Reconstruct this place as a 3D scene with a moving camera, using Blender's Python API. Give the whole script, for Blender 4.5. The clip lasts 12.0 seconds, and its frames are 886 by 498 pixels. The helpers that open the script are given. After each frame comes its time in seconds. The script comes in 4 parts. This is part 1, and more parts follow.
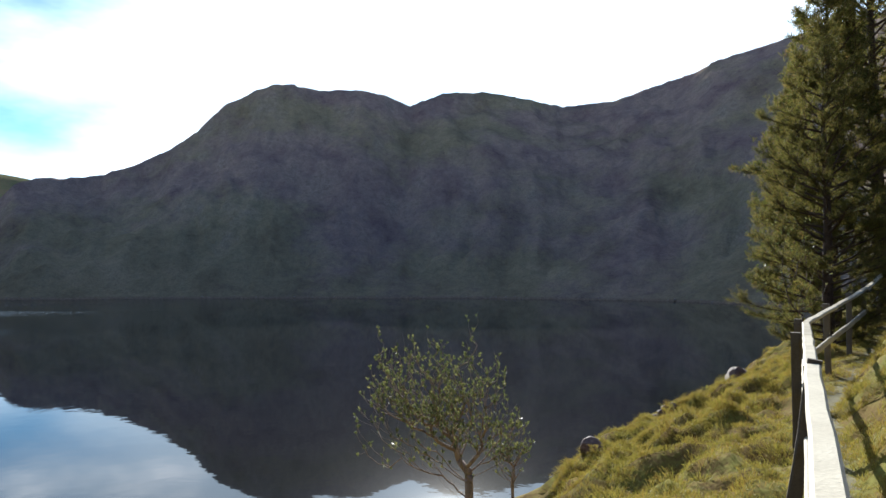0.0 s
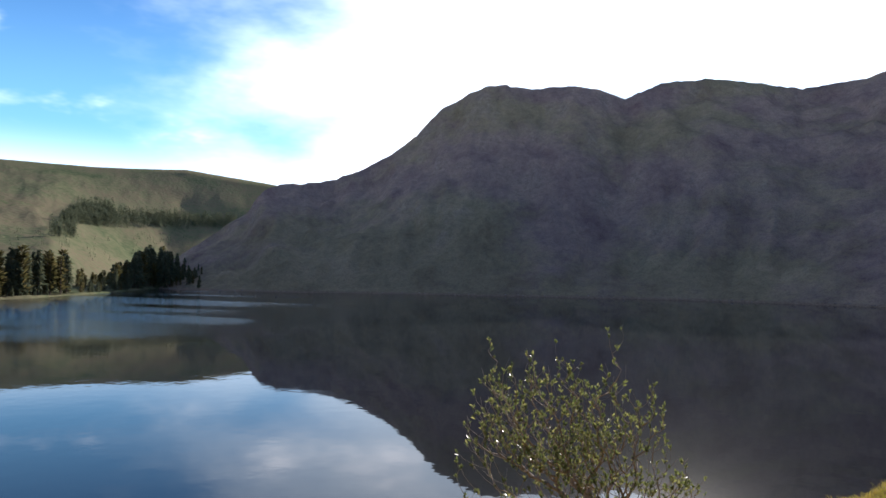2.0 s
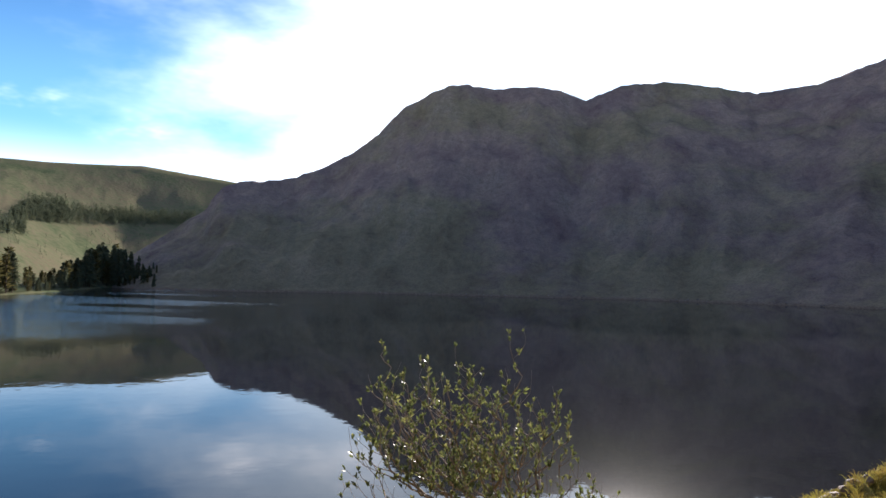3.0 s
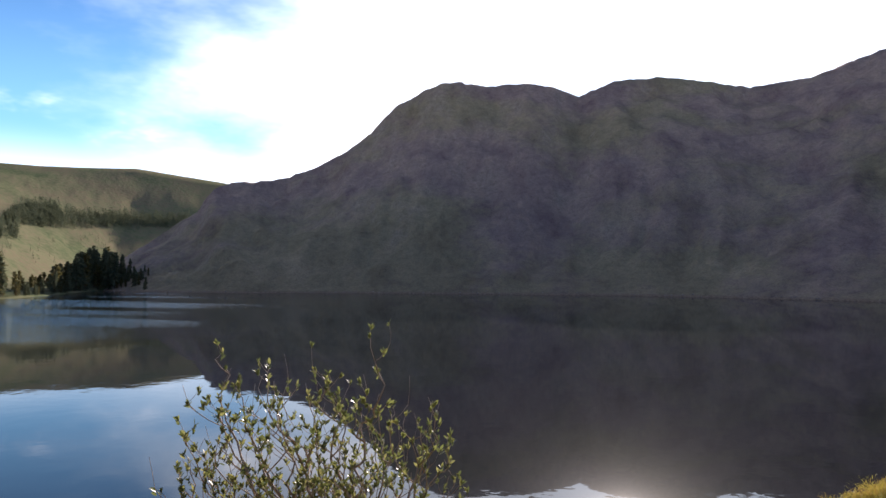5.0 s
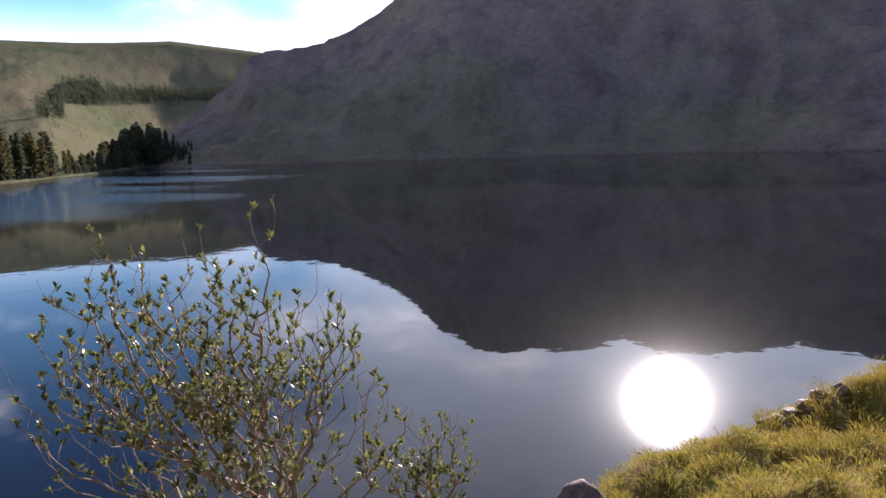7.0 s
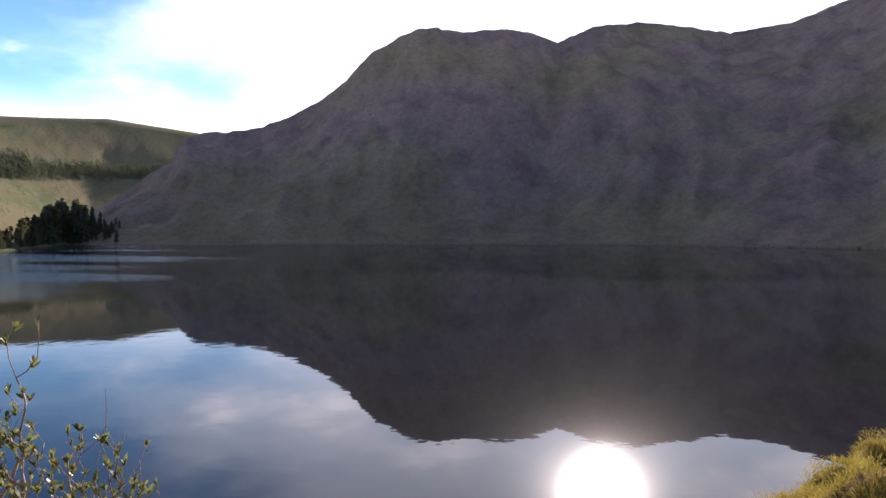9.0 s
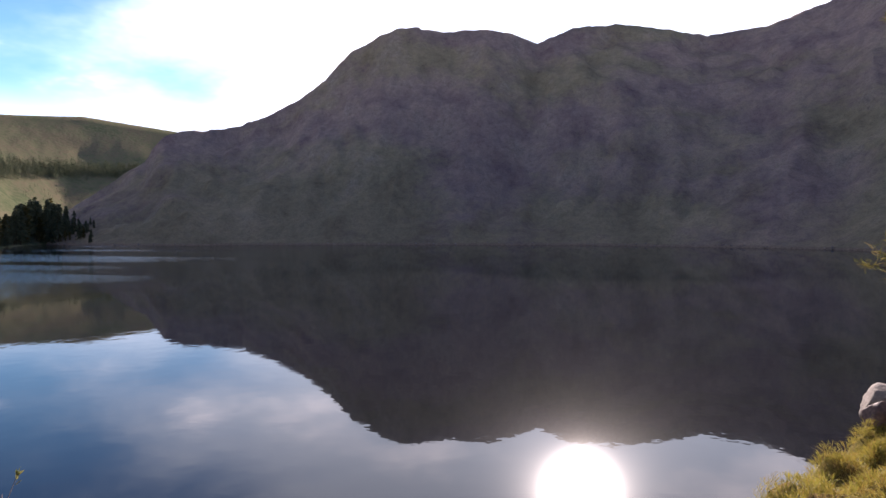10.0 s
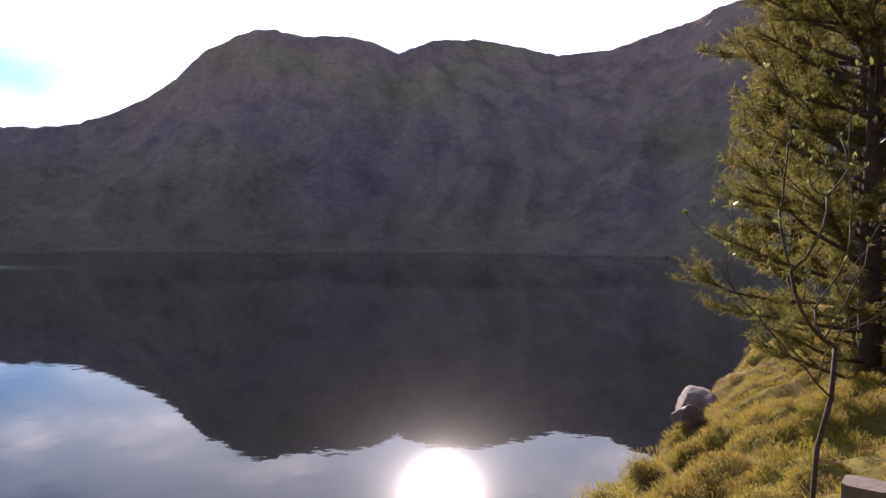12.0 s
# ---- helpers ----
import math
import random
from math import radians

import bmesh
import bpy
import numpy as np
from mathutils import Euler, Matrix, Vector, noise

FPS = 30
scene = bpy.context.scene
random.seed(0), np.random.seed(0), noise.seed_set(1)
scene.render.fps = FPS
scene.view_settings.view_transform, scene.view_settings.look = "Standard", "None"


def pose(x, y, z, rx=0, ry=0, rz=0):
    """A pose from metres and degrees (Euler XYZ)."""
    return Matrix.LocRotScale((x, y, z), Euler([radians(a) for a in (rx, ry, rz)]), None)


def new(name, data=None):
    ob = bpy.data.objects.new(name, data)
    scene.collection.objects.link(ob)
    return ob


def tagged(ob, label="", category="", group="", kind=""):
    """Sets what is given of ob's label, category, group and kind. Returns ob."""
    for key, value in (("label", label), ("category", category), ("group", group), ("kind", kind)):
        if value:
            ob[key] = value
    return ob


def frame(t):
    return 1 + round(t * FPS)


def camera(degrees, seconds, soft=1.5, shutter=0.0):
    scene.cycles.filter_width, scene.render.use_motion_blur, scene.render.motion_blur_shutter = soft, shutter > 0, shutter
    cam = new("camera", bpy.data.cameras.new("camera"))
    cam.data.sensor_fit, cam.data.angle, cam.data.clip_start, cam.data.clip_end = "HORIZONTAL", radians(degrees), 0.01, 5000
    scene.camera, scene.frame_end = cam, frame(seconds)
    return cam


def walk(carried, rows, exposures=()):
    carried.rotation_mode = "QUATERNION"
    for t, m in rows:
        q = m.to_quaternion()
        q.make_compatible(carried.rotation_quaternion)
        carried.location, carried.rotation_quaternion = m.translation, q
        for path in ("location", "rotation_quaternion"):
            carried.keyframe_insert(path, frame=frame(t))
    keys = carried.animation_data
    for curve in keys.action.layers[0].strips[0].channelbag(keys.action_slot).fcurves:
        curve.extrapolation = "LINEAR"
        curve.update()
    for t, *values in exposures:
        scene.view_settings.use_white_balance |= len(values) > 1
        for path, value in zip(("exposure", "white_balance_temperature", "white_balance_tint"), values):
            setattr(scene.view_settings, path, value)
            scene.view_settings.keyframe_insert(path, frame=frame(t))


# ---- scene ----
# ---------------------------------------------------------------- camera and walk
EYE = 6.0
cam = camera(65.45, 12.0)
PATH = [
    (0.0, -0.006, 0.002, 0.003, -0.77, 2.38, -0.04),
    (0.5, 0.243, 0.634, 0.007, 13.08, 2.36, 0.20),
    (1.0, 0.380, 1.286, 0.001, 17.46, 2.17, -0.58),
    (1.5, 0.641, 1.825, 0.014, 17.32, 2.15, -0.53),
    (2.0, 0.844, 2.313, -0.008, 16.91, 2.15, -0.82),
    (2.5, 1.107, 2.759, -0.022, 14.87, 2.14, -0.71),
    (3.0, 1.307, 3.152, -0.027, 13.85, 2.15, -0.99),
    (5.0, 1.992, 4.741, -0.155, 13.61, 2.07, -0.19),
    (5.5, 2.172, 5.064, -0.141, 14.21, -4.76, 1.00),
    (6.0, 2.300, 5.264, -0.139, 15.64, -8.24, 1.08),
    (6.5, 2.407, 5.544, -0.163, 17.23, -8.70, 1.31),
    (7.0, 2.575, 5.809, -0.184, 17.15, -9.07, 1.92),
    (7.5, 2.723, 6.040, -0.219, 16.24, -9.07, 2.23),
    (7.7, 2.764, 6.102, -0.199, 15.15, -5.75, 1.75),
    (8.3, 2.886, 6.287, -0.138, 13.2, -2.3, 0.85),
    (9.5, 3.132, 6.658, -0.018, 11.23, -1.96, 0.06),
    (10.0, 3.296, 6.909, -0.029, 10.44, -2.07, 0.15),
    (10.5, 3.435, 7.037, -0.031, 9.82, -2.02, 0.35),
    (11.0, 3.534, 7.129, -0.024, 7.55, -1.95, 0.26),
    (11.5, 3.589, 7.150, 0.007, 4.05, -1.66, -0.17),
    (12.0, 3.611, 7.139, 0.027, -1.01, -1.40, -0.32),
]
walk(cam, [(t, pose(x, y, EYE + z, 90 + pitch, roll, yaw)) for t, x, y, z, yaw, pitch, roll in PATH],
     [(0, 1.12, 5950, 8), (0.8, 1.14, 6150, 13), (2.5, 1.14, 6220, 15), (5.0, 1.22, 6620, 20), (6.0, 1.22, 6280, 25), (9.5, 1.24, 6680, 27), (12, 1.26, 6620, 30)])

# ---------------------------------------------------------------- sky, sun, exposure
SUN_EL, SUN_AZ = 21.2, 0.9
world = bpy.data.worlds.new("sky")
scene.world = world
world.use_nodes = True
wt = world.node_tree
bg = wt.nodes["Background"]
sky = wt.nodes.new("ShaderNodeTexSky")
sky.sky_type = "NISHITA"
sky.sun_disc = False
sky.sun_elevation, sky.sun_rotation = radians(SUN_EL), radians(SUN_AZ)
sky.air_density, sky.dust_density, sky.ozone_density, sky.altitude = 1.0, 0.5, 6.0, 200
to_sun = Vector((math.sin(radians(SUN_AZ)) * math.cos(radians(SUN_EL)), math.cos(radians(SUN_AZ)) * math.cos(radians(SUN_EL)), math.sin(radians(SUN_EL))))
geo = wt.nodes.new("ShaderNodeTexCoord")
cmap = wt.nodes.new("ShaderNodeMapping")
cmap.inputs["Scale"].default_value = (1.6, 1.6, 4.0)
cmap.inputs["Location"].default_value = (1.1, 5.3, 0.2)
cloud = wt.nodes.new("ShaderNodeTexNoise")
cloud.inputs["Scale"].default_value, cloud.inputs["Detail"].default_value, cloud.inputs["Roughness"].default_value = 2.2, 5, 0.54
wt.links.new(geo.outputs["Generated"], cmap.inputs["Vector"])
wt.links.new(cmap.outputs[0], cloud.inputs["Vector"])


def sky_math(op, p, q):
    n = wt.nodes.new("ShaderNodeMath")
    n.operation = op
    for k, v in enumerate((p, q)):
        if isinstance(v, (int, float)):
            n.inputs[k].default_value = v
        else:
            wt.links.new(v, n.inputs[k])
    return n.outputs[0]


def sky_range(value, lo, hi, top):
    n = wt.nodes.new("ShaderNodeMapRange")
    n.interpolation_type = "SMOOTHSTEP"
    n.inputs["From Min"].default_value, n.inputs["From Max"].default_value, n.inputs["To Max"].default_value = lo, hi, top
    wt.links.new(value, n.inputs["Value"])
    return n.outputs[0]


def sky_blend(kind, fac, p, q):
    n = wt.nodes.new("ShaderNodeMix")
    n.data_type, n.blend_type = "RGBA", kind
    for k, v in ((0, fac), (6, p), (7, q)):
        if isinstance(v, (float, tuple)):
            n.inputs[k].default_value = v
        else:
            wt.links.new(v, n.inputs[k])
    return n.outputs[2]


toward = wt.nodes.new("ShaderNodeVectorMath")
toward.operation = "DOT_PRODUCT"
toward.inputs[1].default_value = to_sun
wt.links.new(geo.outputs["Generated"], toward.inputs[0])
near_sun = sky_math("ADD", toward.outputs["Value"], sky_math("MULTIPLY", sky_math("SUBTRACT", cloud.outputs["Fac"], 0.5), 0.5))
blue = sky_blend("MULTIPLY", 1.0, sky.outputs[0], (0.31, 0.46, 0.54, 1))
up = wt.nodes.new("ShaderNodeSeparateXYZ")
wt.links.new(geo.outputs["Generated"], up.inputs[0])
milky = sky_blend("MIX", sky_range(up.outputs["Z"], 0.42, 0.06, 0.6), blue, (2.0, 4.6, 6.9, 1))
# bright low band added to lift the shaded mountainside, mostly hidden behind the hills
horizon_fill = sky_blend("MIX", sky_range(up.outputs["Z"], 0.19, 0.0, 0.95), milky, (14.5, 14.2, 13.6, 1))
veiled = sky_blend("MIX", sky_range(near_sun, 0.72, 0.97, 0.75), horizon_fill, (6.9, 7.9, 8.7, 1))
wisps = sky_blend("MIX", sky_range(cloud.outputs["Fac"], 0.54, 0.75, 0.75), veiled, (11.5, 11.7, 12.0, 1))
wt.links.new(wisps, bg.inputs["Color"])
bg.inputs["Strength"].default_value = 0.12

sun = new("sun", bpy.data.lights.new("sun", "SUN"))
sun.data.energy, sun.data.angle, sun.data.color = 4.5, radians(0.5), (1.0, 0.93, 0.82)
sun.rotation_euler = to_sun.to_track_quat("Z", "Y").to_euler()
sun.location = (0, 0, 60)


# ---------------------------------------------------------------- materials
def material(name, stops, scale=4.0, detail=8.0, rough=0.8, bump=0.3, bump_scale=None, fine=0.35, random_amount=0.0, translucent=0.0, spec=0.3, island=False):
    """Colours mixed by a large and a small noise, with fine relief."""
    m = bpy.data.materials.new(name)
    m.use_nodes = True
    t = m.node_tree
    b = t.nodes["Principled BSDF"]
    b.inputs["Roughness"].default_value = rough
    b.inputs["Specular IOR Level"].default_value = spec
    co = t.nodes.new("ShaderNodeTexCoord")
    n1 = t.nodes.new("ShaderNodeTexNoise")
    n1.inputs["Scale"].default_value, n1.inputs["Detail"].default_value, n1.inputs["Roughness"].default_value = scale, detail, 0.62
    n2 = t.nodes.new("ShaderNodeTexNoise")
    n2.inputs["Scale"].default_value, n2.inputs["Detail"].default_value = bump_scale or scale * 9, 6
    for n in (n1, n2):
        t.links.new(co.outputs["Object"], n.inputs["Vector"])
    mix = t.nodes.new("ShaderNodeMix")
    mix.inputs[0].default_value = fine
    t.links.new(n1.outputs["Fac"], mix.inputs[2])
    t.links.new(n2.outputs["Fac"], mix.inputs[3])
    fac = mix.outputs[0]
    if random_amount:
        if island:
            rnd = t.nodes.new("ShaderNodeNewGeometry").outputs["Random Per Island"]
        else:
            rnd = t.nodes.new("ShaderNodeObjectInfo").outputs["Random"]
        mr = t.nodes.new("ShaderNodeMix")
        mr.inputs[0].default_value = random_amount
        t.links.new(fac, mr.inputs[2])
        t.links.new(rnd, mr.inputs[3])
        fac = mr.outputs[0]
    r = t.nodes.new("ShaderNodeValToRGB")
    cr = r.color_ramp
    lo, hi = (0.34, 0.66) if not random_amount else (0.25, 0.75)
    while len(cr.elements) < len(stops):
        cr.elements.new(0.5)
    for i, c in enumerate(stops):
        cr.elements[i].position = lo + (hi - lo) * i / max(1, len(stops) - 1)
        cr.elements[i].color = (*c, 1)
    t.links.new(fac, r.inputs["Fac"])
    t.links.new(r.outputs["Color"], b.inputs["Base Color"])
    if bump:
        bp = t.nodes.new("ShaderNodeBump")
        bp.inputs["Strength"].default_value, bp.inputs["Distance"].default_value = bump, 0.3 / (bump_scale or scale * 9)
        t.links.new(n2.outputs["Fac"], bp.inputs["Height"])
        t.links.new(bp.outputs[0], b.inputs["Normal"])
    if translucent:
        tr = t.nodes.new("ShaderNodeBsdfTranslucent")
        t.links.new(r.outputs["Color"], tr.inputs["Color"])
        mx = t.nodes.new("ShaderNodeMixShader")
        mx.inputs[0].default_value = translucent
        t.links.new(b.outputs[0], mx.inputs[1])
        t.links.new(tr.outputs[0], mx.inputs[2])
        t.links.new(mx.outputs[0], t.nodes["Material Output"].inputs["Surface"])
    return m


def hillside_material():
    """Heather, bent grass and bare rock in patches; rock where it is steep, a grassy apron and a pale strand by the water."""
    m = bpy.data.materials.new("heather_mountainside")
    m.use_nodes = True
    t = m.node_tree
    b = t.nodes["Principled BSDF"]
    b.inputs["Roughness"].default_value = 1.0
    b.inputs["Specular IOR Level"].default_value = 0.0
    geo = t.nodes.new("ShaderNodeNewGeometry")
    pos = t.nodes.new("ShaderNodeSeparateXYZ")
    t.links.new(geo.outputs["Position"], pos.inputs[0])
    nrm = t.nodes.new("ShaderNodeSeparateXYZ")
    t.links.new(geo.outputs["Normal"], nrm.inputs[0])

    def noise_at(scale, detail, rough, stretch=(1, 1, 1)):
        mp = t.nodes.new("ShaderNodeMapping")
        mp.inputs["Scale"].default_value = stretch
        t.links.new(geo.outputs["Position"], mp.inputs["Vector"])
        n = t.nodes.new("ShaderNodeTexNoise")
        n.inputs["Scale"].default_value, n.inputs["Detail"].default_value, n.inputs["Roughness"].default_value = scale, detail, rough
        t.links.new(mp.outputs[0], n.inputs["Vector"])
        return n.outputs["Fac"]

    def ramp_of(fac, stops):
        r = t.nodes.new("ShaderNodeValToRGB")
        while len(r.color_ramp.elements) < len(stops):
            r.color_ramp.elements.new(0.5)
        for e, (p, c) in zip(r.color_ramp.elements, stops):
            e.position, e.color = p, (*c, 1)
        t.links.new(fac, r.inputs["Fac"])
        return r.outputs["Color"]

    def ranged(value, lo, hi):
        r = t.nodes.new("ShaderNodeMapRange")
        r.inputs["From Min"].default_value, r.inputs["From Max"].default_value = lo, hi
        t.links.new(value, r.inputs["Value"])
        return r.outputs[0]

    def arith(op, p, q):
        n = t.nodes.new("ShaderNodeMath")
        n.operation = op
        for k, v in enumerate((p, q)):
            if isinstance(v, (int, float)):
                n.inputs[k].default_value = v
            else:
                t.links.new(v, n.inputs[k])
        return n.outputs[0]

    def blend(fac, p, q):
        n = t.nodes.new("ShaderNodeMix")
        n.data_type = "RGBA"
        t.links.new(fac, n.inputs[0])
        t.links.new(p, n.inputs[6])
        t.links.new(q, n.inputs[7])
        return n.outputs[2]

    large = noise_at(0.013, 6, 0.6, (1, 1, 1.6))
    middle = noise_at(0.07, 9, 0.66, (1, 1, 0.55))
    small = noise_at(0.5, 8, 0.7)
    tiny = noise_at(2.0, 4, 0.7)
    heather = ramp_of(middle, ((0.3, (0.158, 0.11, 0.106)), (0.48, (0.228, 0.17, 0.15)), (0.6, (0.28, 0.21, 0.17)), (0.72, (0.24, 0.195, 0.145))))
    bent = ramp_of(middle, ((0.3, (0.16, 0.13, 0.086)), (0.5, (0.228, 0.19, 0.122)), (0.7, (0.29, 0.235, 0.158))))
    stone = ramp_of(small, ((0.3, (0.13, 0.108, 0.1)), (0.5, (0.19, 0.162, 0.148)), (0.7, (0.26, 0.225, 0.205))))
    # the grass lies in sheets on the low apron and in patches higher up
    low = ranged(pos.outputs["Z"], 42.0, 4.0)
    grassy = ranged(arith("ADD", arith("ADD", large, arith("MULTIPLY", low, 0.1)), arith("MULTIPLY", small, 0.18)), 0.58, 0.7)
    cover = blend(grassy, heather, bent)
    rocky = ranged(arith("ADD", arith("MULTIPLY", nrm.outputs["Z"], -1.0), arith("MULTIPLY", middle, 0.9)), -0.2, -0.02)
    cover = blend(arith("MULTIPLY", rocky, 0.5), cover, stone)
    speck = ramp_of(arith("ADD", arith("MULTIPLY", small, 0.6), arith("MULTIPLY", tiny, 0.4)), ((0.36, (0.74, 0.74, 0.74)), (0.5, (1, 1, 1)), (0.64, (1.2, 1.18, 1.14))))
    mul = t.nodes.new("ShaderNodeMix")
    mul.data_type, mul.blend_type = "RGBA", "MULTIPLY"
    mul.inputs[0].default_value = 1.0
    t.links.new(cover, mul.inputs[6])
    t.links.new(speck, mul.inputs[7])
    strand = ranged(arith("ADD", pos.outputs["Z"], arith("MULTIPLY", small, -1.6)), -0.1, -0.6)
    pale = ramp_of(tiny, ((0.35, (0.14, 0.1, 0.075)), (0.65, (0.28, 0.21, 0.15))))
    t.links.new(blend(strand, mul.outputs[2], pale), b.inputs["Base Color"])
    for height, dist, prev in ((middle, 2.0, None), (small, 0.35, 0)):
        bp = t.nodes.new("ShaderNodeBump")
        bp.inputs["Strength"].default_value, bp.inputs["Distance"].default_value = 0.9, dist
        t.links.new(height, bp.inputs["Height"])
        if prev is not None:
            t.links.new(last.outputs[0], bp.inputs["Normal"])
        last = bp
    t.links.new(last.outputs[0], b.inputs["Normal"])
    return m


M_MOUNTAIN = hillside_material()
M_MOOR = material("brown_green_moorland", [(0.06, 0.072, 0.04), (0.088, 0.102, 0.054), (0.125, 0.12, 0.07), (0.14, 0.114, 0.074), (0.088, 0.102, 0.052)], 0.009, 12, 1.0, 0.6, 0.25, 0.35, spec=0.0)
M_BANK = material("mossy_earth", [(0.075, 0.045, 0.018), (0.15, 0.1, 0.03), (0.17, 0.15, 0.035), (0.21, 0.2, 0.045)], 1.3, 8, 1.0, 0.7, 18, spec=0.05)
M_PATH = material("trodden_earth", [(0.06, 0.052, 0.022), (0.115, 0.1, 0.04), (0.17, 0.15, 0.06)], 2.2, 8, 0.95, 0.6, 40)
M_GRASS = material("moor_grass", [(0.13, 0.068, 0.02), (0.29, 0.19, 0.046), (0.33, 0.275, 0.055), (0.23, 0.215, 0.04), (0.11, 0.12, 0.027)], 1.5, 6, 0.6, 0, 6.5, 0.5, 0.25, 0.45, 0.3, True)
M_ROCK = material("grey_granite", [(0.1, 0.078, 0.062), (0.22, 0.178, 0.148), (0.34, 0.29, 0.248)], 3.0, 10, 0.85, 0.6, 30)
M_DARKROCK = material("brown_wet_rock", [(0.07, 0.042, 0.035), (0.15, 0.095, 0.08), (0.25, 0.175, 0.145)], 3.5, 10, 0.7, 0.6, 30)
M_WOOD = material("weathered_fence_timber", [(0.27, 0.22, 0.15), (0.5, 0.44, 0.32), (0.68, 0.61, 0.46)], 5, 8, 0.75, 0.5, 60, 0.4, 0.25)
# posts stand backlit, so their shade is put into a darker timber colour
M_POST = material("shade_darkened_post", [(0.07, 0.055, 0.04), (0.13, 0.105, 0.08), (0.2, 0.165, 0.13)], 5, 8, 0.8, 0.5, 60, 0.4, 0.25)
M_BARK = material("rough_brown_bark", [(0.03, 0.02, 0.014), (0.075, 0.05, 0.035), (0.13, 0.09, 0.065)], 7, 8, 0.9, 0.8, 40)
M_TWIG = material("pale_grey_bark", [(0.16, 0.115, 0.09), (0.3, 0.225, 0.175), (0.42, 0.33, 0.26)], 9, 8, 0.85, 0.5, 60)
M_NEEDLE = material("pine_needles", [(0.05, 0.06, 0.015), (0.115, 0.125, 0.03), (0.21, 0.185, 0.048), (0.25, 0.175, 0.06)], 1.2, 5, 0.65, 0, None, 0.3, 0.5, 0.5, 0.12, True)
M_SPRUCE = material("spruce_needles", [(0.05, 0.06, 0.022), (0.1, 0.115, 0.04), (0.18, 0.165, 0.055)], 1.5, 5, 0.5, 0, None, 0.3, 0.5, 0.3, 0.4, True)
M_LEAF = material("leathery_leaf", [(0.062, 0.078, 0.025), (0.125, 0.145, 0.044), (0.235, 0.225, 0.08)], 3, 4, 0.42, 0, None, 0.3, 0.6, 0.5, 0.85, True)
M_FARTREE = material("far_conifer_foliage", [(0.07, 0.085, 0.055), (0.1, 0.115, 0.068), (0.13, 0.13, 0.075)], 0.4, 6, 0.9, 0, None, 0.4, 0.4, 0.3, 0.1, True)


M_LARCH = material("autumn_larch_foliage", [(0.05, 0.05, 0.02), (0.1, 0.09, 0.035), (0.15, 0.115, 0.05)], 0.4, 6, 0.9, 0, None, 0.4, 0.4, 0.4, 0.1, True)


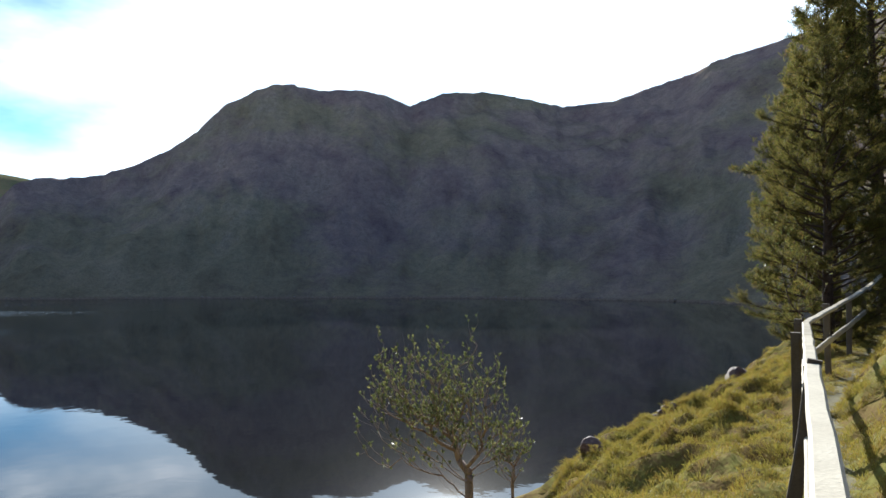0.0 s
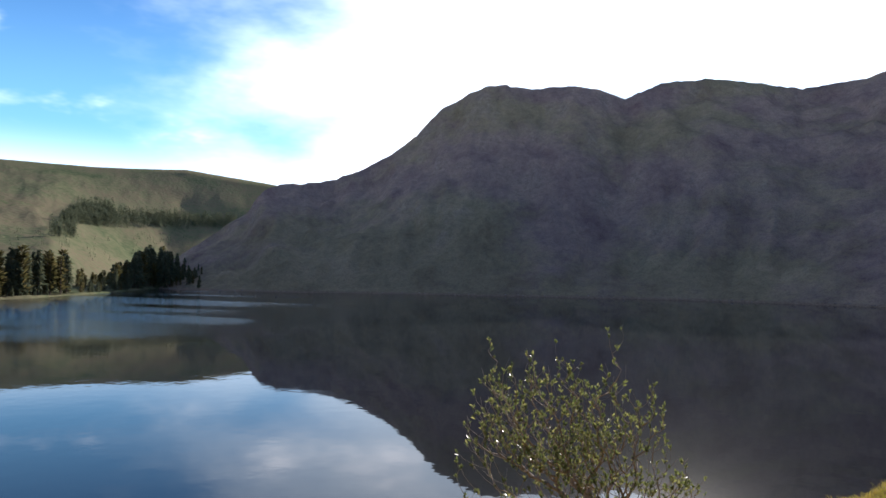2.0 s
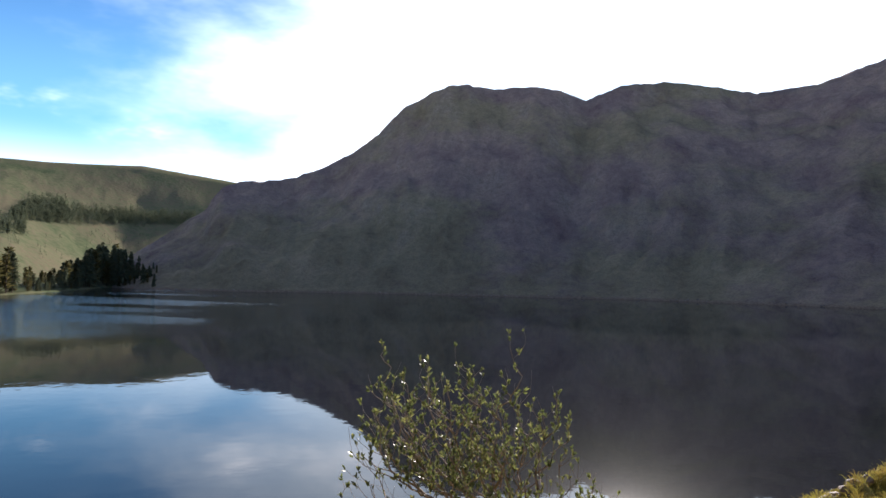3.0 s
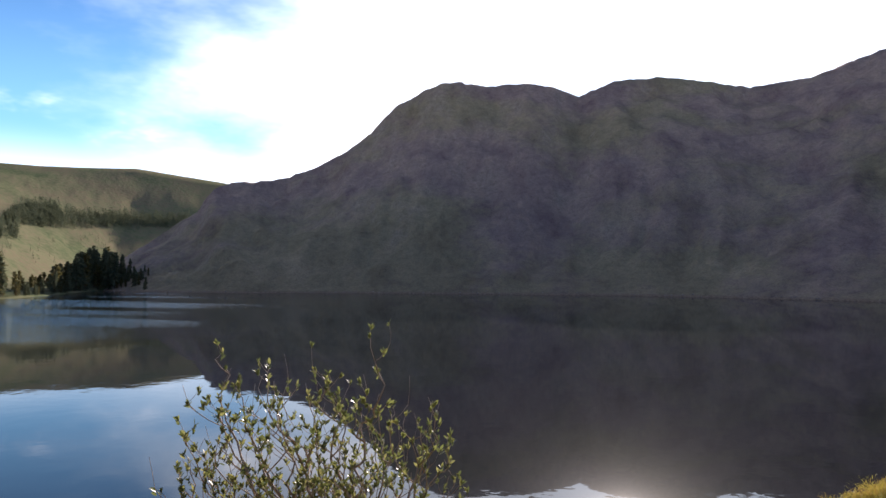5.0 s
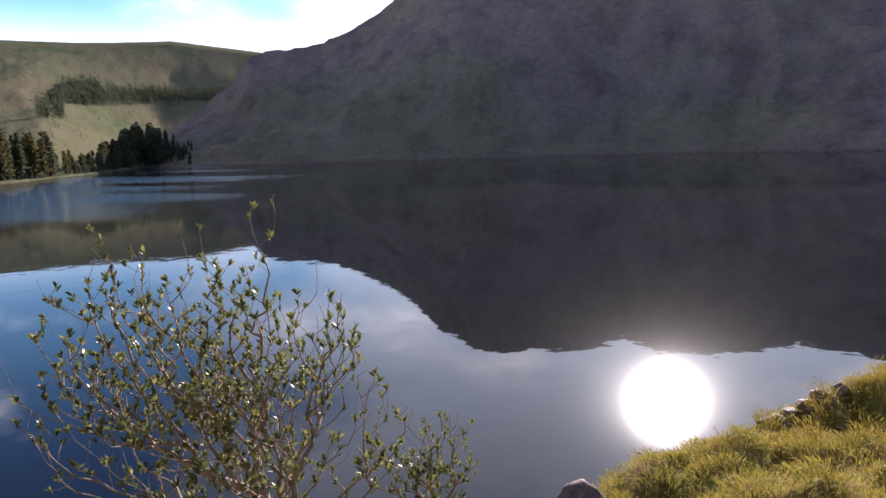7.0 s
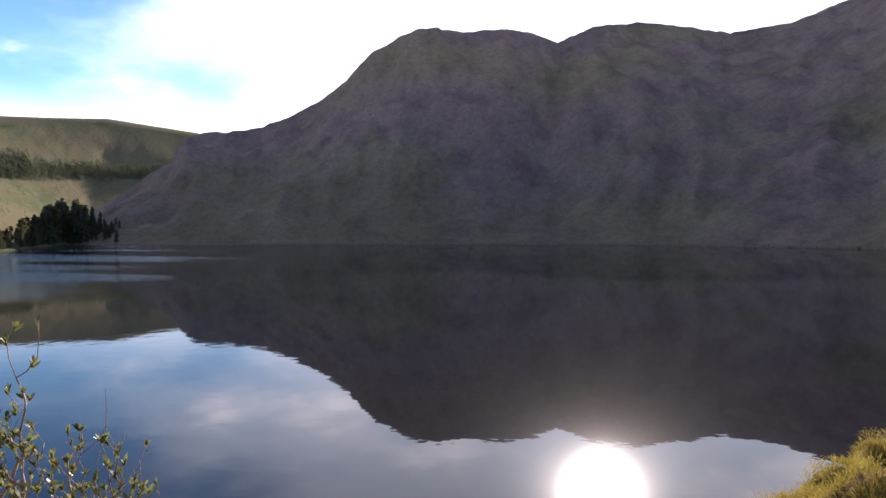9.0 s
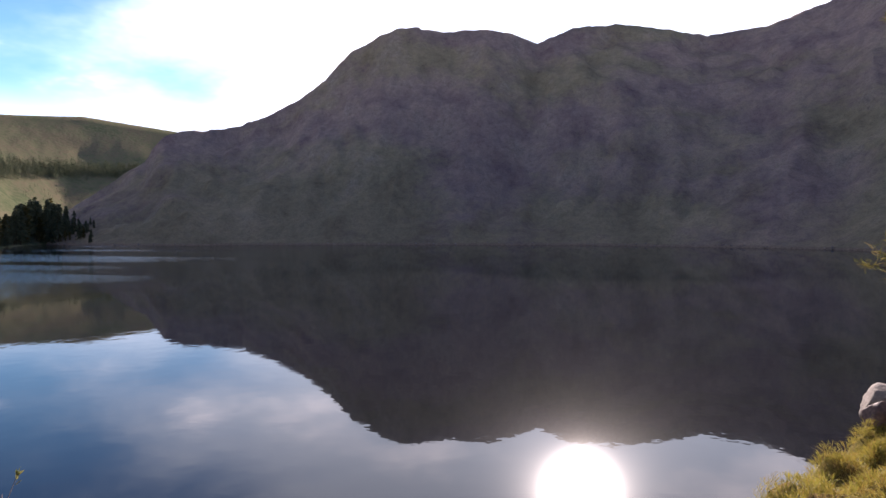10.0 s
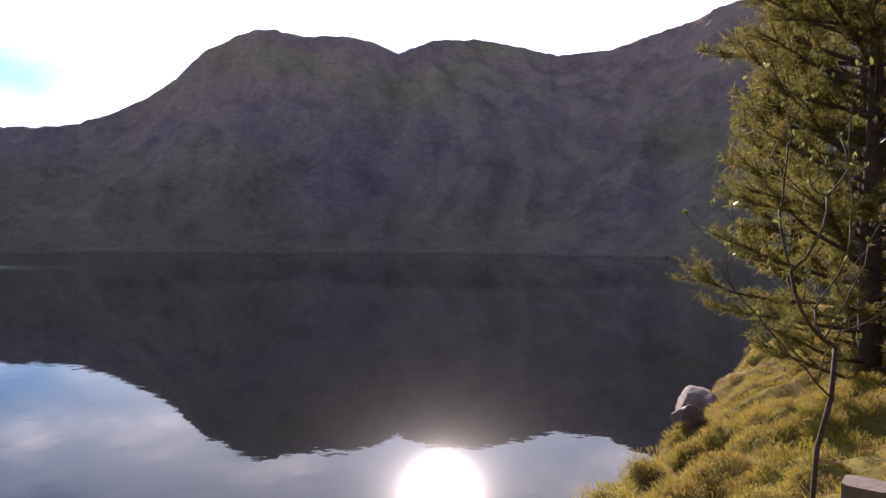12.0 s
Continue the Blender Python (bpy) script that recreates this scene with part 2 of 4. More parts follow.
def water_material():
    m = bpy.data.materials.new("lake_water")
    m.use_nodes = True
    t = m.node_tree
    b = t.nodes["Principled BSDF"]
    b.inputs["Base Color"].default_value = (0.006, 0.007, 0.009, 1)
    b.inputs["Roughness"].default_value = 0.0175
    b.inputs["IOR"].default_value = 1.33
    b.inputs["Specular IOR Level"].default_value = 0.38
    co = t.nodes.new("ShaderNodeTexCoord")
    # fine wavelets everywhere
    n1 = t.nodes.new("ShaderNodeTexNoise")
    n1.inputs["Scale"].default_value, n1.inputs["Detail"].default_value = 0.9, 3
    t.links.new(co.outputs["Object"], n1.inputs["Vector"])
    b1 = t.nodes.new("ShaderNodeBump")
    b1.inputs["Strength"].default_value, b1.inputs["Distance"].default_value = 0.08, 0.04
    t.links.new(n1.outputs["Fac"], b1.inputs["Height"])
    # bands ruffled by the breeze far up the lake
    mp = t.nodes.new("ShaderNodeMapping")
    mp.inputs["Rotation"].default_value = (0, 0, radians(-36))
    mp.inputs["Scale"].default_value = (0.008, 0.035, 1)
    t.links.new(co.outputs["Object"], mp.inputs["Vector"])
    nb = t.nodes.new("ShaderNodeTexNoise")
    nb.inputs["Scale"].default_value, nb.inputs["Detail"].default_value = 1.3, 2
    t.links.new(mp.outputs[0], nb.inputs["Vector"])
    sep = t.nodes.new("ShaderNodeSeparateXYZ")
    t.links.new(co.outputs["Object"], sep.inputs[0])
    near_left = t.nodes.new("ShaderNodeMapRange")
    near_left.inputs["From Min"].default_value, near_left.inputs["From Max"].default_value = -36, -72
    t.links.new(sep.outputs["X"], near_left.inputs["Value"])
    rb = t.nodes.new("ShaderNodeValToRGB")
    rb.color_ramp.elements[0].position, rb.color_ramp.elements[1].position = 0.49, 0.6
    rb.color_ramp.elements[0].color = (0.25, 0.25, 0.25, 1)
    t.links.new(nb.outputs["Fac"], rb.inputs["Fac"])
    mul = t.nodes.new("ShaderNodeMath")
    mul.operation = "MULTIPLY"
    t.links.new(rb.outputs["Color"], mul.inputs[0])
    t.links.new(near_left.outputs[0], mul.inputs[1])
    n2 = t.nodes.new("ShaderNodeTexNoise")
    n2.inputs["Scale"].default_value, n2.inputs["Detail"].default_value = 6.0, 3
    t.links.new(co.outputs["Object"], n2.inputs["Vector"])
    b2 = t.nodes.new("ShaderNodeBump")
    b2.inputs["Distance"].default_value = 0.05
    t.links.new(mul.outputs[0], b2.inputs["Strength"])
    t.links.new(n2.outputs["Fac"], b2.inputs["Height"])
    t.links.new(b1.outputs[0], b2.inputs["Normal"])
    t.links.new(b2.outputs[0], b.inputs["Normal"])
    # a small share of rougher wavelets, which spreads the sun's glitter
    c = t.nodes.new("ShaderNodeBsdfGlossy")
    c.distribution = "BECKMANN"
    c.inputs["Color"].default_value = (0.13, 0.13, 0.13, 1)
    c.inputs["Roughness"].default_value = 0.15
    c.inputs["Anisotropy"].default_value = 0.36
    c.inputs["Rotation"].default_value = 0.25
    tg = t.nodes.new("ShaderNodeTangent")
    tg.direction_type = "UV_MAP"
    t.links.new(tg.outputs[0], c.inputs["Tangent"])
    c2 = t.nodes.new("ShaderNodeBsdfGlossy")
    c2.distribution = "GGX"
    c2.inputs["Color"].default_value = (0.13, 0.13, 0.13, 1)
    c2.inputs["Roughness"].default_value = 0.2
    c2.inputs["Anisotropy"].default_value = 0.45
    c2.inputs["Rotation"].default_value = 0.25
    t.links.new(tg.outputs[0], c2.inputs["Tangent"])
    m0 = t.nodes.new("ShaderNodeMixShader")
    m0.inputs[0].default_value = 0.02
    t.links.new(b.outputs[0], m0.inputs[1])
    t.links.new(c2.outputs[0], m0.inputs[2])
    mx = t.nodes.new("ShaderNodeMixShader")
    mx.inputs[0].default_value = 0.045
    t.links.new(m0.outputs[0], mx.inputs[1])
    t.links.new(c.outputs[0], mx.inputs[2])
    t.links.new(mx.outputs[0], t.nodes["Material Output"].inputs["Surface"])
    return m


M_WATER = water_material()


# ---------------------------------------------------------------- mesh helpers
def mesh_object(name, verts, faces, mat, parent=None, smooth=False, label=""):
    me = bpy.data.meshes.new(name)
    me.from_pydata([tuple(v) for v in verts] if not isinstance(verts, np.ndarray) else verts.tolist(), [], faces if not isinstance(faces, np.ndarray) else faces.tolist())
    if mat:
        me.materials.append(mat)
    if smooth:
        me.polygons.foreach_set("use_smooth", [True] * len(me.polygons))
    ob = new(name, me)
    if parent:
        ob.parent = parent
    if label:
        ob["label"] = label
    return ob


def part(name, bm, mat, parent, label=""):
    me = bpy.data.meshes.new(name)
    bm.to_mesh(me)
    bm.free()
    me.materials.append(mat)
    ob = new(name, me)
    ob.parent = parent
    if label:
        ob["label"] = label
    return ob


def tube(points, radii, sides=7):
    """Vertices and faces of a tapered tube along points."""
    vs, fs = [], []
    pts = [Vector(p) for p in points]
    for i, p in enumerate(pts):
        d = (pts[min(i + 1, len(pts) - 1)] - pts[max(i - 1, 0)]).normalized()
        a = d.orthogonal().normalized() if i == 0 else (a - d * a.dot(d)).normalized()
        b = d.cross(a)
        for k in range(sides):
            w = 2 * math.pi * k / sides
            vs.append(tuple(p + (a * math.cos(w) + b * math.sin(w)) * radii[i]))
    for i in range(len(pts) - 1):
        for k in range(sides):
            fs.append((i * sides + k, i * sides + (k + 1) % sides, (i + 1) * sides + (k + 1) % sides, (i + 1) * sides + k))
    fs.append(tuple(range(sides))[::-1])
    fs.append(tuple((len(pts) - 1) * sides + k for k in range(sides)))
    return vs, fs


def join(lists):
    vs, fs = [], []
    for v, f in lists:
        o = len(vs)
        vs.extend(v)
        fs.extend(tuple(i + o for i in q) for q in f)
    return vs, fs


def blades(centres, dirs, length, width, rng, droop=0.0):
    """Thin two-part blades as arrays: centre, direction, length, width."""
    n = len(centres)
    side = np.cross(dirs, rng.normal(size=(n, 3)))
    side /= np.linalg.norm(side, axis=1)[:, None] + 1e-9
    L, W = np.asarray(length).reshape(-1, 1), np.asarray(width).reshape(-1, 1)
    mid = centres + dirs * L * 0.55
    tip = centres + dirs * L
    tip[:, 2] -= droop * L[:, 0] * np.ones(n)
    v = np.stack([centres - side * W * 0.35, centres + side * W * 0.35, mid + side * W * 0.5, mid - side * W * 0.5, tip], 1).reshape(-1, 3)
    o = np.arange(n) * 5
    quads = np.stack([o, o + 1, o + 2, o + 3], 1).tolist()
    tris = np.stack([o + 3, o + 2, o + 4], 1).tolist()
    return v, quads + tris


def lerp_table(x, table):
    xs, ys = zip(*table)
    return np.interp(x, xs, ys)


# ---------------------------------------------------------------- the lie of the land
# fence line on the plan, with the ground's height under it
FENCE = [(-9.4, -20.0, 4.6), (0.05, -0.02, 4.42), (4.61, 8.525, 4.42), (8.45, 13.42, 4.75), (13.45, 19.62, 5.6), (24, 29, 8.0)]


def fence_frame(x, y):
    """Distance along the fence, signed distance to its side (the lake is negative) and the ground's height there."""
    best, run = None, 0.0
    for (ax, ay, az), (bx, by, bz) in zip(FENCE, FENCE[1:]):
        dx, dy = bx - ax, by - ay
        n = math.hypot(dx, dy)
        u = max(0.0, min(1.0, ((x - ax) * dx + (y - ay) * dy) / (n * n)))
        px, py = ax + u * dx, ay + u * dy
        d = math.hypot(x - px, y - py)
        if best is None or d < best[0] - 1e-9:
            s = (x - ax) * dy - (y - ay) * dx
            best = (d, run + u * n, math.copysign(d, s), az + u * (bz - az))
        run += n
    return best[1] - 22.1, best[2], best[3]


EDGE = [(-30, 1.9), (6.5, 1.9), (8.5, 2.25), (9.6, 2.62), (10.1, 2.4), (10.5, 2.12), (10.8, 2.05), (12, 2.3), (14, 2.3), (16, 2.4), (17, 2.55), (18.2, 2.85), (24, 2.9)]
EDGE_Z = [(-30, 3.7), (8.5, 3.66), (10, 3.72), (12, 3.86), (14, 3.82), (16, 3.72), (18, 3.6), (24, 4.2), (40, 7.0)]


def bank_height(x, y):
    s, l, g = fence_frame(x, y)
    rough = noise.fractal(Vector((x * 0.8, y * 0.8, 3.1)), 1.0, 2.0, 4)
    tuft = 0.25 * noise.noise(Vector((x * 1.9, y * 1.9, 0.5))) + 0.15 * noise.noise(Vector((x * 4.0, y * 4.0, 2.5))) + 0.08 * rough
    if l >= 0:
        if l < 0.32:
            return g + 0.02 * rough
        return g + min(1.0, l - 0.32) * 1.35 + max(0.0, l - 1.32) * 0.5 + tuft * min(1.0, (l - 0.32) / 0.3)
    d = -l
    back = max(0.0, min(1.0, (6.0 - s) / 2.5))
    tuft += 0.13 * math.exp(-(((x - 3.0) / 0.5) ** 2 + ((y - 10.35) / 0.6) ** 2))
    edge = float(lerp_table(s, EDGE)) + 8.5 * back + 0.2 * noise.noise(Vector((s * 0.8, 1.7, 0)))
    top = float(lerp_table(s, EDGE_Z)) - 1.3 * back
    if d < edge:
        k = d / edge
        return g + (top - g) * k ** 1.25 + tuft * min(1.0, d / 0.4)
    gentle = min(d - edge, 2.0)
    k = 0.9 if s < 11 else min(2.0, 0.9 + (s - 11) * 0.5)
    return max(-2.5, top - gentle * k - max(0.0, d - edge - 2.0) * 2.6 + tuft + 0.2 * rough)


def make_bank():
    x0, x1, y0, y1, st = -16.0, 30.0, -16.0, 36.0, 0.14
    nx, ny = int((x1 - x0) / st) + 1, int((y1 - y0) / st) + 1
    vs = [(x0 + i * st, y0 + j * st, bank_height(x0 + i * st, y0 + j * st)) for j in range(ny) for i in range(nx)]
    fs = [(j * nx + i, j * nx + i + 1, (j + 1) * nx + i + 1, (j + 1) * nx + i) for j in range(ny - 1) for i in range(nx - 1)
          if max(vs[j * nx + i][2], vs[(j + 1) * nx + i + 1][2]) > -2.4]
    ob = mesh_object("ground_bank", vs, fs, M_BANK, smooth=True)
    me = ob.data
    me.materials.append(M_PATH)
    for p in me.polygons:
        _, l, _ = fence_frame(p.center.x, p.center.y)
        if 0.12 < l < 0.3:
            p.material_index = 1
    return tagged(ob, "steep mossy lakeside bank with a trodden earth path", "bank", kind="structure")


NEAR_RIDGE = [(-42, -1.4), (-40.5, -0.6), (-38.5, 0.5), (-37, 1.5), (-35.5, 2.6), (-34, 3.75), (-32.5, 4.8), (-32.2, 5.2), (-31.9, 5.9), (-31.2, 6.6), (-30, 7.05), (-27, 7.4), (-25.5, 7.7), (-23, 8.8), (-21, 9.8), (-19, 11.4),
              (-16.8, 13.6), (-14, 15.0), (-12.4, 15.25), (-11.2, 15.25), (-9.4, 15.05), (-6, 15.25), (-4, 14.8), (-2, 14.1), (0.7, 15.1), (4.3, 15.2), (7.8, 14.6), (10.7, 13.9), (15, 14.1), (17.5, 14.9), (20, 15.5), (23, 16.5), (28, 17.5), (40, 19), (60, 20), (300, 20)]
FAR_RIDGE = [(-70, 8.5), (-55, 7.7), (-47, 7.6), (-42, 7.55), (-37.5, 7.6), (-34, 7.2), (-31, 6.8), (-26, 6.0), (-20, 3)]
SHORE = [(-75, 120), (-60, 140), (-50, 155), (-47, 165), (-44, 185), (-42, 205), (-39, 250), (-37, 235), (-30, 215), (-10, 205), (5, 200), (20, 185), (28, 160), (34, 110), (42, 45), (60, 20), (300, 20)]


def ridge_range(az):
    """Distance of the near ridge's crest at an azimuth."""
    return float(lerp_table(az, SHORE)) + float(lerp_table(az, [(-40, 60), (-30, 90), (-5, 100), (15, 150), (30, 170), (45, 150), (70, 150)]))


def land_height(az, r):
    """Height of the far land at an azimuth in degrees and a distance."""
    rs = float(lerp_table(az, SHORE))
    if r <= rs:
        return -3.0 * min(1.0, (rs - r) / 8.0)
    p = Vector((r * math.sin(radians(az)), r * math.cos(radians(az)), 0))
    rr = ridge_range(az)
    h = EYE + rr * math.tan(radians(float(lerp_table(az, NEAR_RIDGE))))
    h += 0.55 * noise.fractal(Vector((az * 1.3, 3.3, 0.7)), 0.7, 2.1, 5) * min(1.0, max(0.0, h) / 30)
    if az < -42:
        h = 1.2
    u = (r - rs) / (rr - rs)
    crag = noise.fractal(p * 0.02, 1.0, 2.1, 6)
    fine = noise.fractal(p * 0.11, 0.9, 2.1, 4)
    aw = az + 5.0 * noise.noise(p * 0.018)
    gully = noise.noise(Vector((aw * 0.3, r * 0.02, 2.0))) + 0.5 * noise.noise(Vector((aw * 0.8, r * 0.035, 5.0)))
    if u < 1:
        z = h * (0.25 * u + 0.75 * u ** 1.15) * 1.0 + (crag * 6.5 + fine * 1.9 + gully * 3.2) * min(1, max(0, h) / 30) * min(1, 6 * u * (1.0 - 0.955 * u ** 3))
    else:
        z = h - (r - rr) * 0.35 + (crag * 3 + fine * 0.6) * min(1, max(0, h) / 30) * min(1, 0.4 + (u - 1) * 2) * 0.4
    z = max(z, 0.25 + 0.004 * (r - rs) + 0.5 * fine)
    if az < -18:
        hf = EYE + 900 * math.tan(radians(float(lerp_table(az, FAR_RIDGE))))
        foot = 330 + 290 * max(0.0, min(1.0, (az + 47 + 2.5 * noise.noise(p * 0.004)) / 9.0))
        if r > 330:
            w = max(0.0, min(1.0, (r - foot) / (900 - foot)))
            zf = hf * (0.12 * w + 0.88 * w ** 1.2) + 0.014 * (min(r, foot) - 330) + (crag * 3 + fine * 1.2) * min(1, 4 * w * (1.05 - w))
            if r > 900:
                zf = hf - (r - 900) * 0.06
            z = max(z, zf)
    return z


def make_land():
    azs = list(np.arange(-62, 46, 0.25)) + list(np.arange(46, 298, 4.0))
    rings = list(np.concatenate([np.arange(18, 100, 12), np.arange(100, 360, 3.0), np.arange(360, 960, 15), np.array([1000, 1100, 1300, 1700, 2500, 4000])]))
    n = len(azs)
    vs, fs = [], []
    crest = {a: ridge_range(a) for a in azs}
    nearest = {a: min(range(len(rings)), key=lambda q: abs(rings[q] - crest[a])) for a in azs}
    for j, ring in enumerate(rings):
        for a in azs:
            r = crest[a] if j == nearest[a] else ring
            vs.append((r * math.sin(radians(a)), r * math.cos(radians(a)), land_height(a, r)))
    for j in range(len(rings) - 1):
        for i in range(n):
            k = (i + 1) % n
            fs.append((j * n + i, j * n + k, (j + 1) * n + k, (j + 1) * n + i))
    ob = mesh_object("ground", vs, fs, M_MOUNTAIN, smooth=True)
    ob.data.materials.append(M_MOOR)
    for p in ob.data.polygons:
        if p.center.length > 400 or (p.center.x < -0.8 * p.center.y and p.center.x < 0):
            p.material_index = 1
    return tagged(ob, "steep shaded heather mountainside round the lake", "mountain", kind="structure")


ground = make_land()
bank = make_bank()
lake = mesh_object("water", [(-700, -100, 0), (700, -100, 0), (700, 700, 0), (-700, 700, 0)], [(0, 1, 2, 3)], M_WATER)
uv = lake.data.uv_layers.new(name="plan")
for k, c in enumerate(((0, 0), (1, 0), (1, 1), (0, 1))):
    uv.data[k].uv = c
tagged(lake, "still dark lake mirroring the mountain and sky", "lake", kind="structure")


def bank_point(s, l):
    """Plan position from a distance along the fence and to its side."""
    run = -22.1
    for i, ((ax, ay, _), (bx, by, _)) in enumerate(zip(FENCE, FENCE[1:])):
        n = math.hypot(bx - ax, by - ay)
        if s <= run + n or i == len(FENCE) - 2:
            dx, dy = (bx - ax) / n, (by - ay) / n
            return ax + dx * (s - run) + dy * l, ay + dy * (s - run) - dx * l
        run += n


# ---------------------------------------------------------------- fence
def bar(p, q, w, h, up=Vector((0, 0, 1)), jitter=0.004, seed=0):
    """A sawn timber from p to q, with slightly uneven, chamfered edges."""
    rng = random.Random(seed)
    p, q = Vector(p), Vector(q)
    d = (q - p).normalized()
    a = d.cross(up).normalized()
    b = a.cross(d)
    c = 0.012
    ring = [(-w / 2 + c, -h / 2), (w / 2 - c, -h / 2), (w / 2, -h / 2 + c), (w / 2, h / 2 - c), (w / 2 - c, h / 2), (-w / 2 + c, h / 2), (-w / 2, h / 2 - c), (-w / 2, -h / 2 + c)]
    vs, fs = [], []
    n = 6
    for i in range(n + 1):
        o = p + (q - p) * (i / n) + a * rng.uniform(-jitter, jitter) + b * rng.uniform(-jitter, jitter)
        k = 1 + rng.uniform(-0.04, 0.04)
        vs.extend(tuple(o + a * x * k + b * y * k) for x, y in ring)
    for i in range(n):
        fs.extend((i * 8 + k, i * 8 + (k + 1) % 8, (i + 1) * 8 + (k + 1) % 8, (i + 1) * 8 + k) for k in range(8))
    fs.append(tuple(range(8))[::-1])
    fs.append(tuple(n * 8 + k for k in range(8)))
    return vs, fs


def make_fence():
    root = new("fence")
    stops = [-5.2, -2.9, -0.6, 1.7, 4.9, 7.3, 9.7, 12.0, 14.3, 16.5, 18.8]
    tops = []
    for i, s in enumerate(stops):
        x, y = bank_point(s, 0.0)
        _, _, g = fence_frame(x, y)
        lean = Vector((0.2, -0.05, 0)) if i == 4 else Vector((random.uniform(-0.02, 0.02), random.uniform(-0.02, 0.02), 0))
        base = Vector((x, y, g - 0.25))
        tops.append(Vector((x, y, g)))
        d = Vector((bank_point(s + 0.1, 0)[0] - x, bank_point(s + 0.1, 0)[1] - y, 0)).normalized()
        out = Vector((-d.y, d.x, 0)) * (0.18 if i == 4 else 0.1)
        v, f = bar(base + out, base + out + Vector((0, 0, 1.32)) + lean, 0.085, 0.085, d, 0.003, i)
        mesh_object("post", v, f, M_POST, root)
    for i in range(len(tops) - 1):
        for k, (hz, w, h) in enumerate(((1.02, 0.09, 0.05), (0.55, 0.045, 0.09))):
            run = (tops[i + 1] - tops[i]).normalized()
            off = Vector((-run.y, run.x, 0)) * (0.0, 0.035)[k] + Vector((0, 0, hz))
            p, q = tops[i] + off, tops[i + 1] + off
            d = (q - p).normalized() * 0.004
            v, f = bar(p + d, q - d, w, h, Vector((0, 0, 1)), 0.005, i * 7 + k)
            mesh_object("rail", v, f, M_WOOD, root)
    return tagged(root, "weathered wooden post-and-rail fence along the path", "fence")


fence = make_fence()


# ---------------------------------------------------------------- rocks
def make_rock(name, loc, size, mat, seed, label, turn=0, tip=0):
    bm = bmesh.new()
    bmesh.ops.create_icosphere(bm, subdivisions=4, radius=1)
    off = Vector((seed * 7.3, seed * 3.1, 0))
    for v in bm.verts:
        n = v.co.normalized()
        k = 1 + 0.2 * noise.noise(n * 1.1 + off) + 0.09 * noise.fractal(n * 2.6 + off, 1, 2, 4)
        v.co = n * k
    rng = random.Random(seed)
    for _ in range(9):
        c = Vector((rng.uniform(-1, 1), rng.uniform(-1, 1), rng.uniform(-0.6, 1))).normalized()
        cut = rng.uniform(0.62, 0.85)
        for v in bm.verts:
            v.co -= c * (0.92 * max(0.0, v.co.dot(c) - cut))
    for v in bm.verts:
        v.co += v.co.normalized() * 0.03 * noise.fractal(v.co * 5 + off, 1, 2, 4)
        v.co = Vector((v.co.x * size[0], v.co.y * size[1], v.co.z * size[2]))
    me = bpy.data.meshes.new(name)
    bm.to_mesh(me)
    bm.free()
    me.materials.append(mat)
    me.polygons.foreach_set("use_smooth", [True] * len(me.polygons))
    ob = new(name, me)
    ob.matrix_world = pose(*loc, 0, tip, turn)
    return tagged(ob, label, "rock")


# ---------------------------------------------------------------- grass
def make_grass(name, s0, s1, l0, l1, count, seed, label, long=0.28, wedge=None, per=48):
    """Tussocks: blades that spring from a low dome and arch outwards, with mossy hollows between them."""
    rng = np.random.default_rng(seed)
    cs, ds, ls = [], [], []
    for _ in range(count // per):
        s, l = rng.uniform(s0, s1), rng.uniform(l0, l1)
        x, y = bank_point(s, l)
        if wedge:
            a, d = radians(rng.uniform(*wedge)), abs(l0) * math.sqrt(rng.random())
            x, y = FENCE[2][0] + d * math.cos(a), FENCE[2][1] + d * math.sin(a)
        z = bank_height(x, y)
        big = 0.5 + 0.35 * noise.noise(Vector((x * 1.7, y * 1.7, 8))) + 0.35 * noise.noise(Vector((x * 4.0, y * 4.0, 2.5)))
        if big < 0.0 or z < 2.2:
            continue
        size = rng.uniform(0.05, 0.1) * (0.6 + 0.9 * big)
        lean = rng.normal(size=2) * 0.22
        ang = rng.random(per) * 2 * math.pi
        rad = np.sqrt(rng.random(per))
        ox, oy = np.cos(ang) * rad, np.sin(ang) * rad
        slope = (bank_height(x + 0.1, y) - z) / 0.1, (bank_height(x, y + 0.1) - z) / 0.1
        cs.append(np.stack([x + ox * size, y + oy * size, z - 0.02 + ox * size * slope[0] + oy * size * slope[1] + 0.4 * size * (1 - rad ** 2)], 1))
        d = np.stack([ox * 0.75 + lean[0] + rng.normal(size=per) * 0.22, oy * 0.75 + lean[1] + rng.normal(size=per) * 0.22, np.full(per, 0.95)], 1)
        ds.append(d / np.linalg.norm(d, axis=1)[:, None])
        ls.append(long * max(0.35, 0.35 + 1.2 * big) * rng.uniform(0.5, 1.1, per))
    cs, ds, ls = np.concatenate(cs), np.concatenate(ds), np.concatenate(ls)
    v, f = blades(cs, ds, ls, 0.002 + 0.003 * rng.random(len(cs)), rng, 0.3)
    return tagged(mesh_object(name, v, f, M_GRASS), label, "grass", kind="stuff")


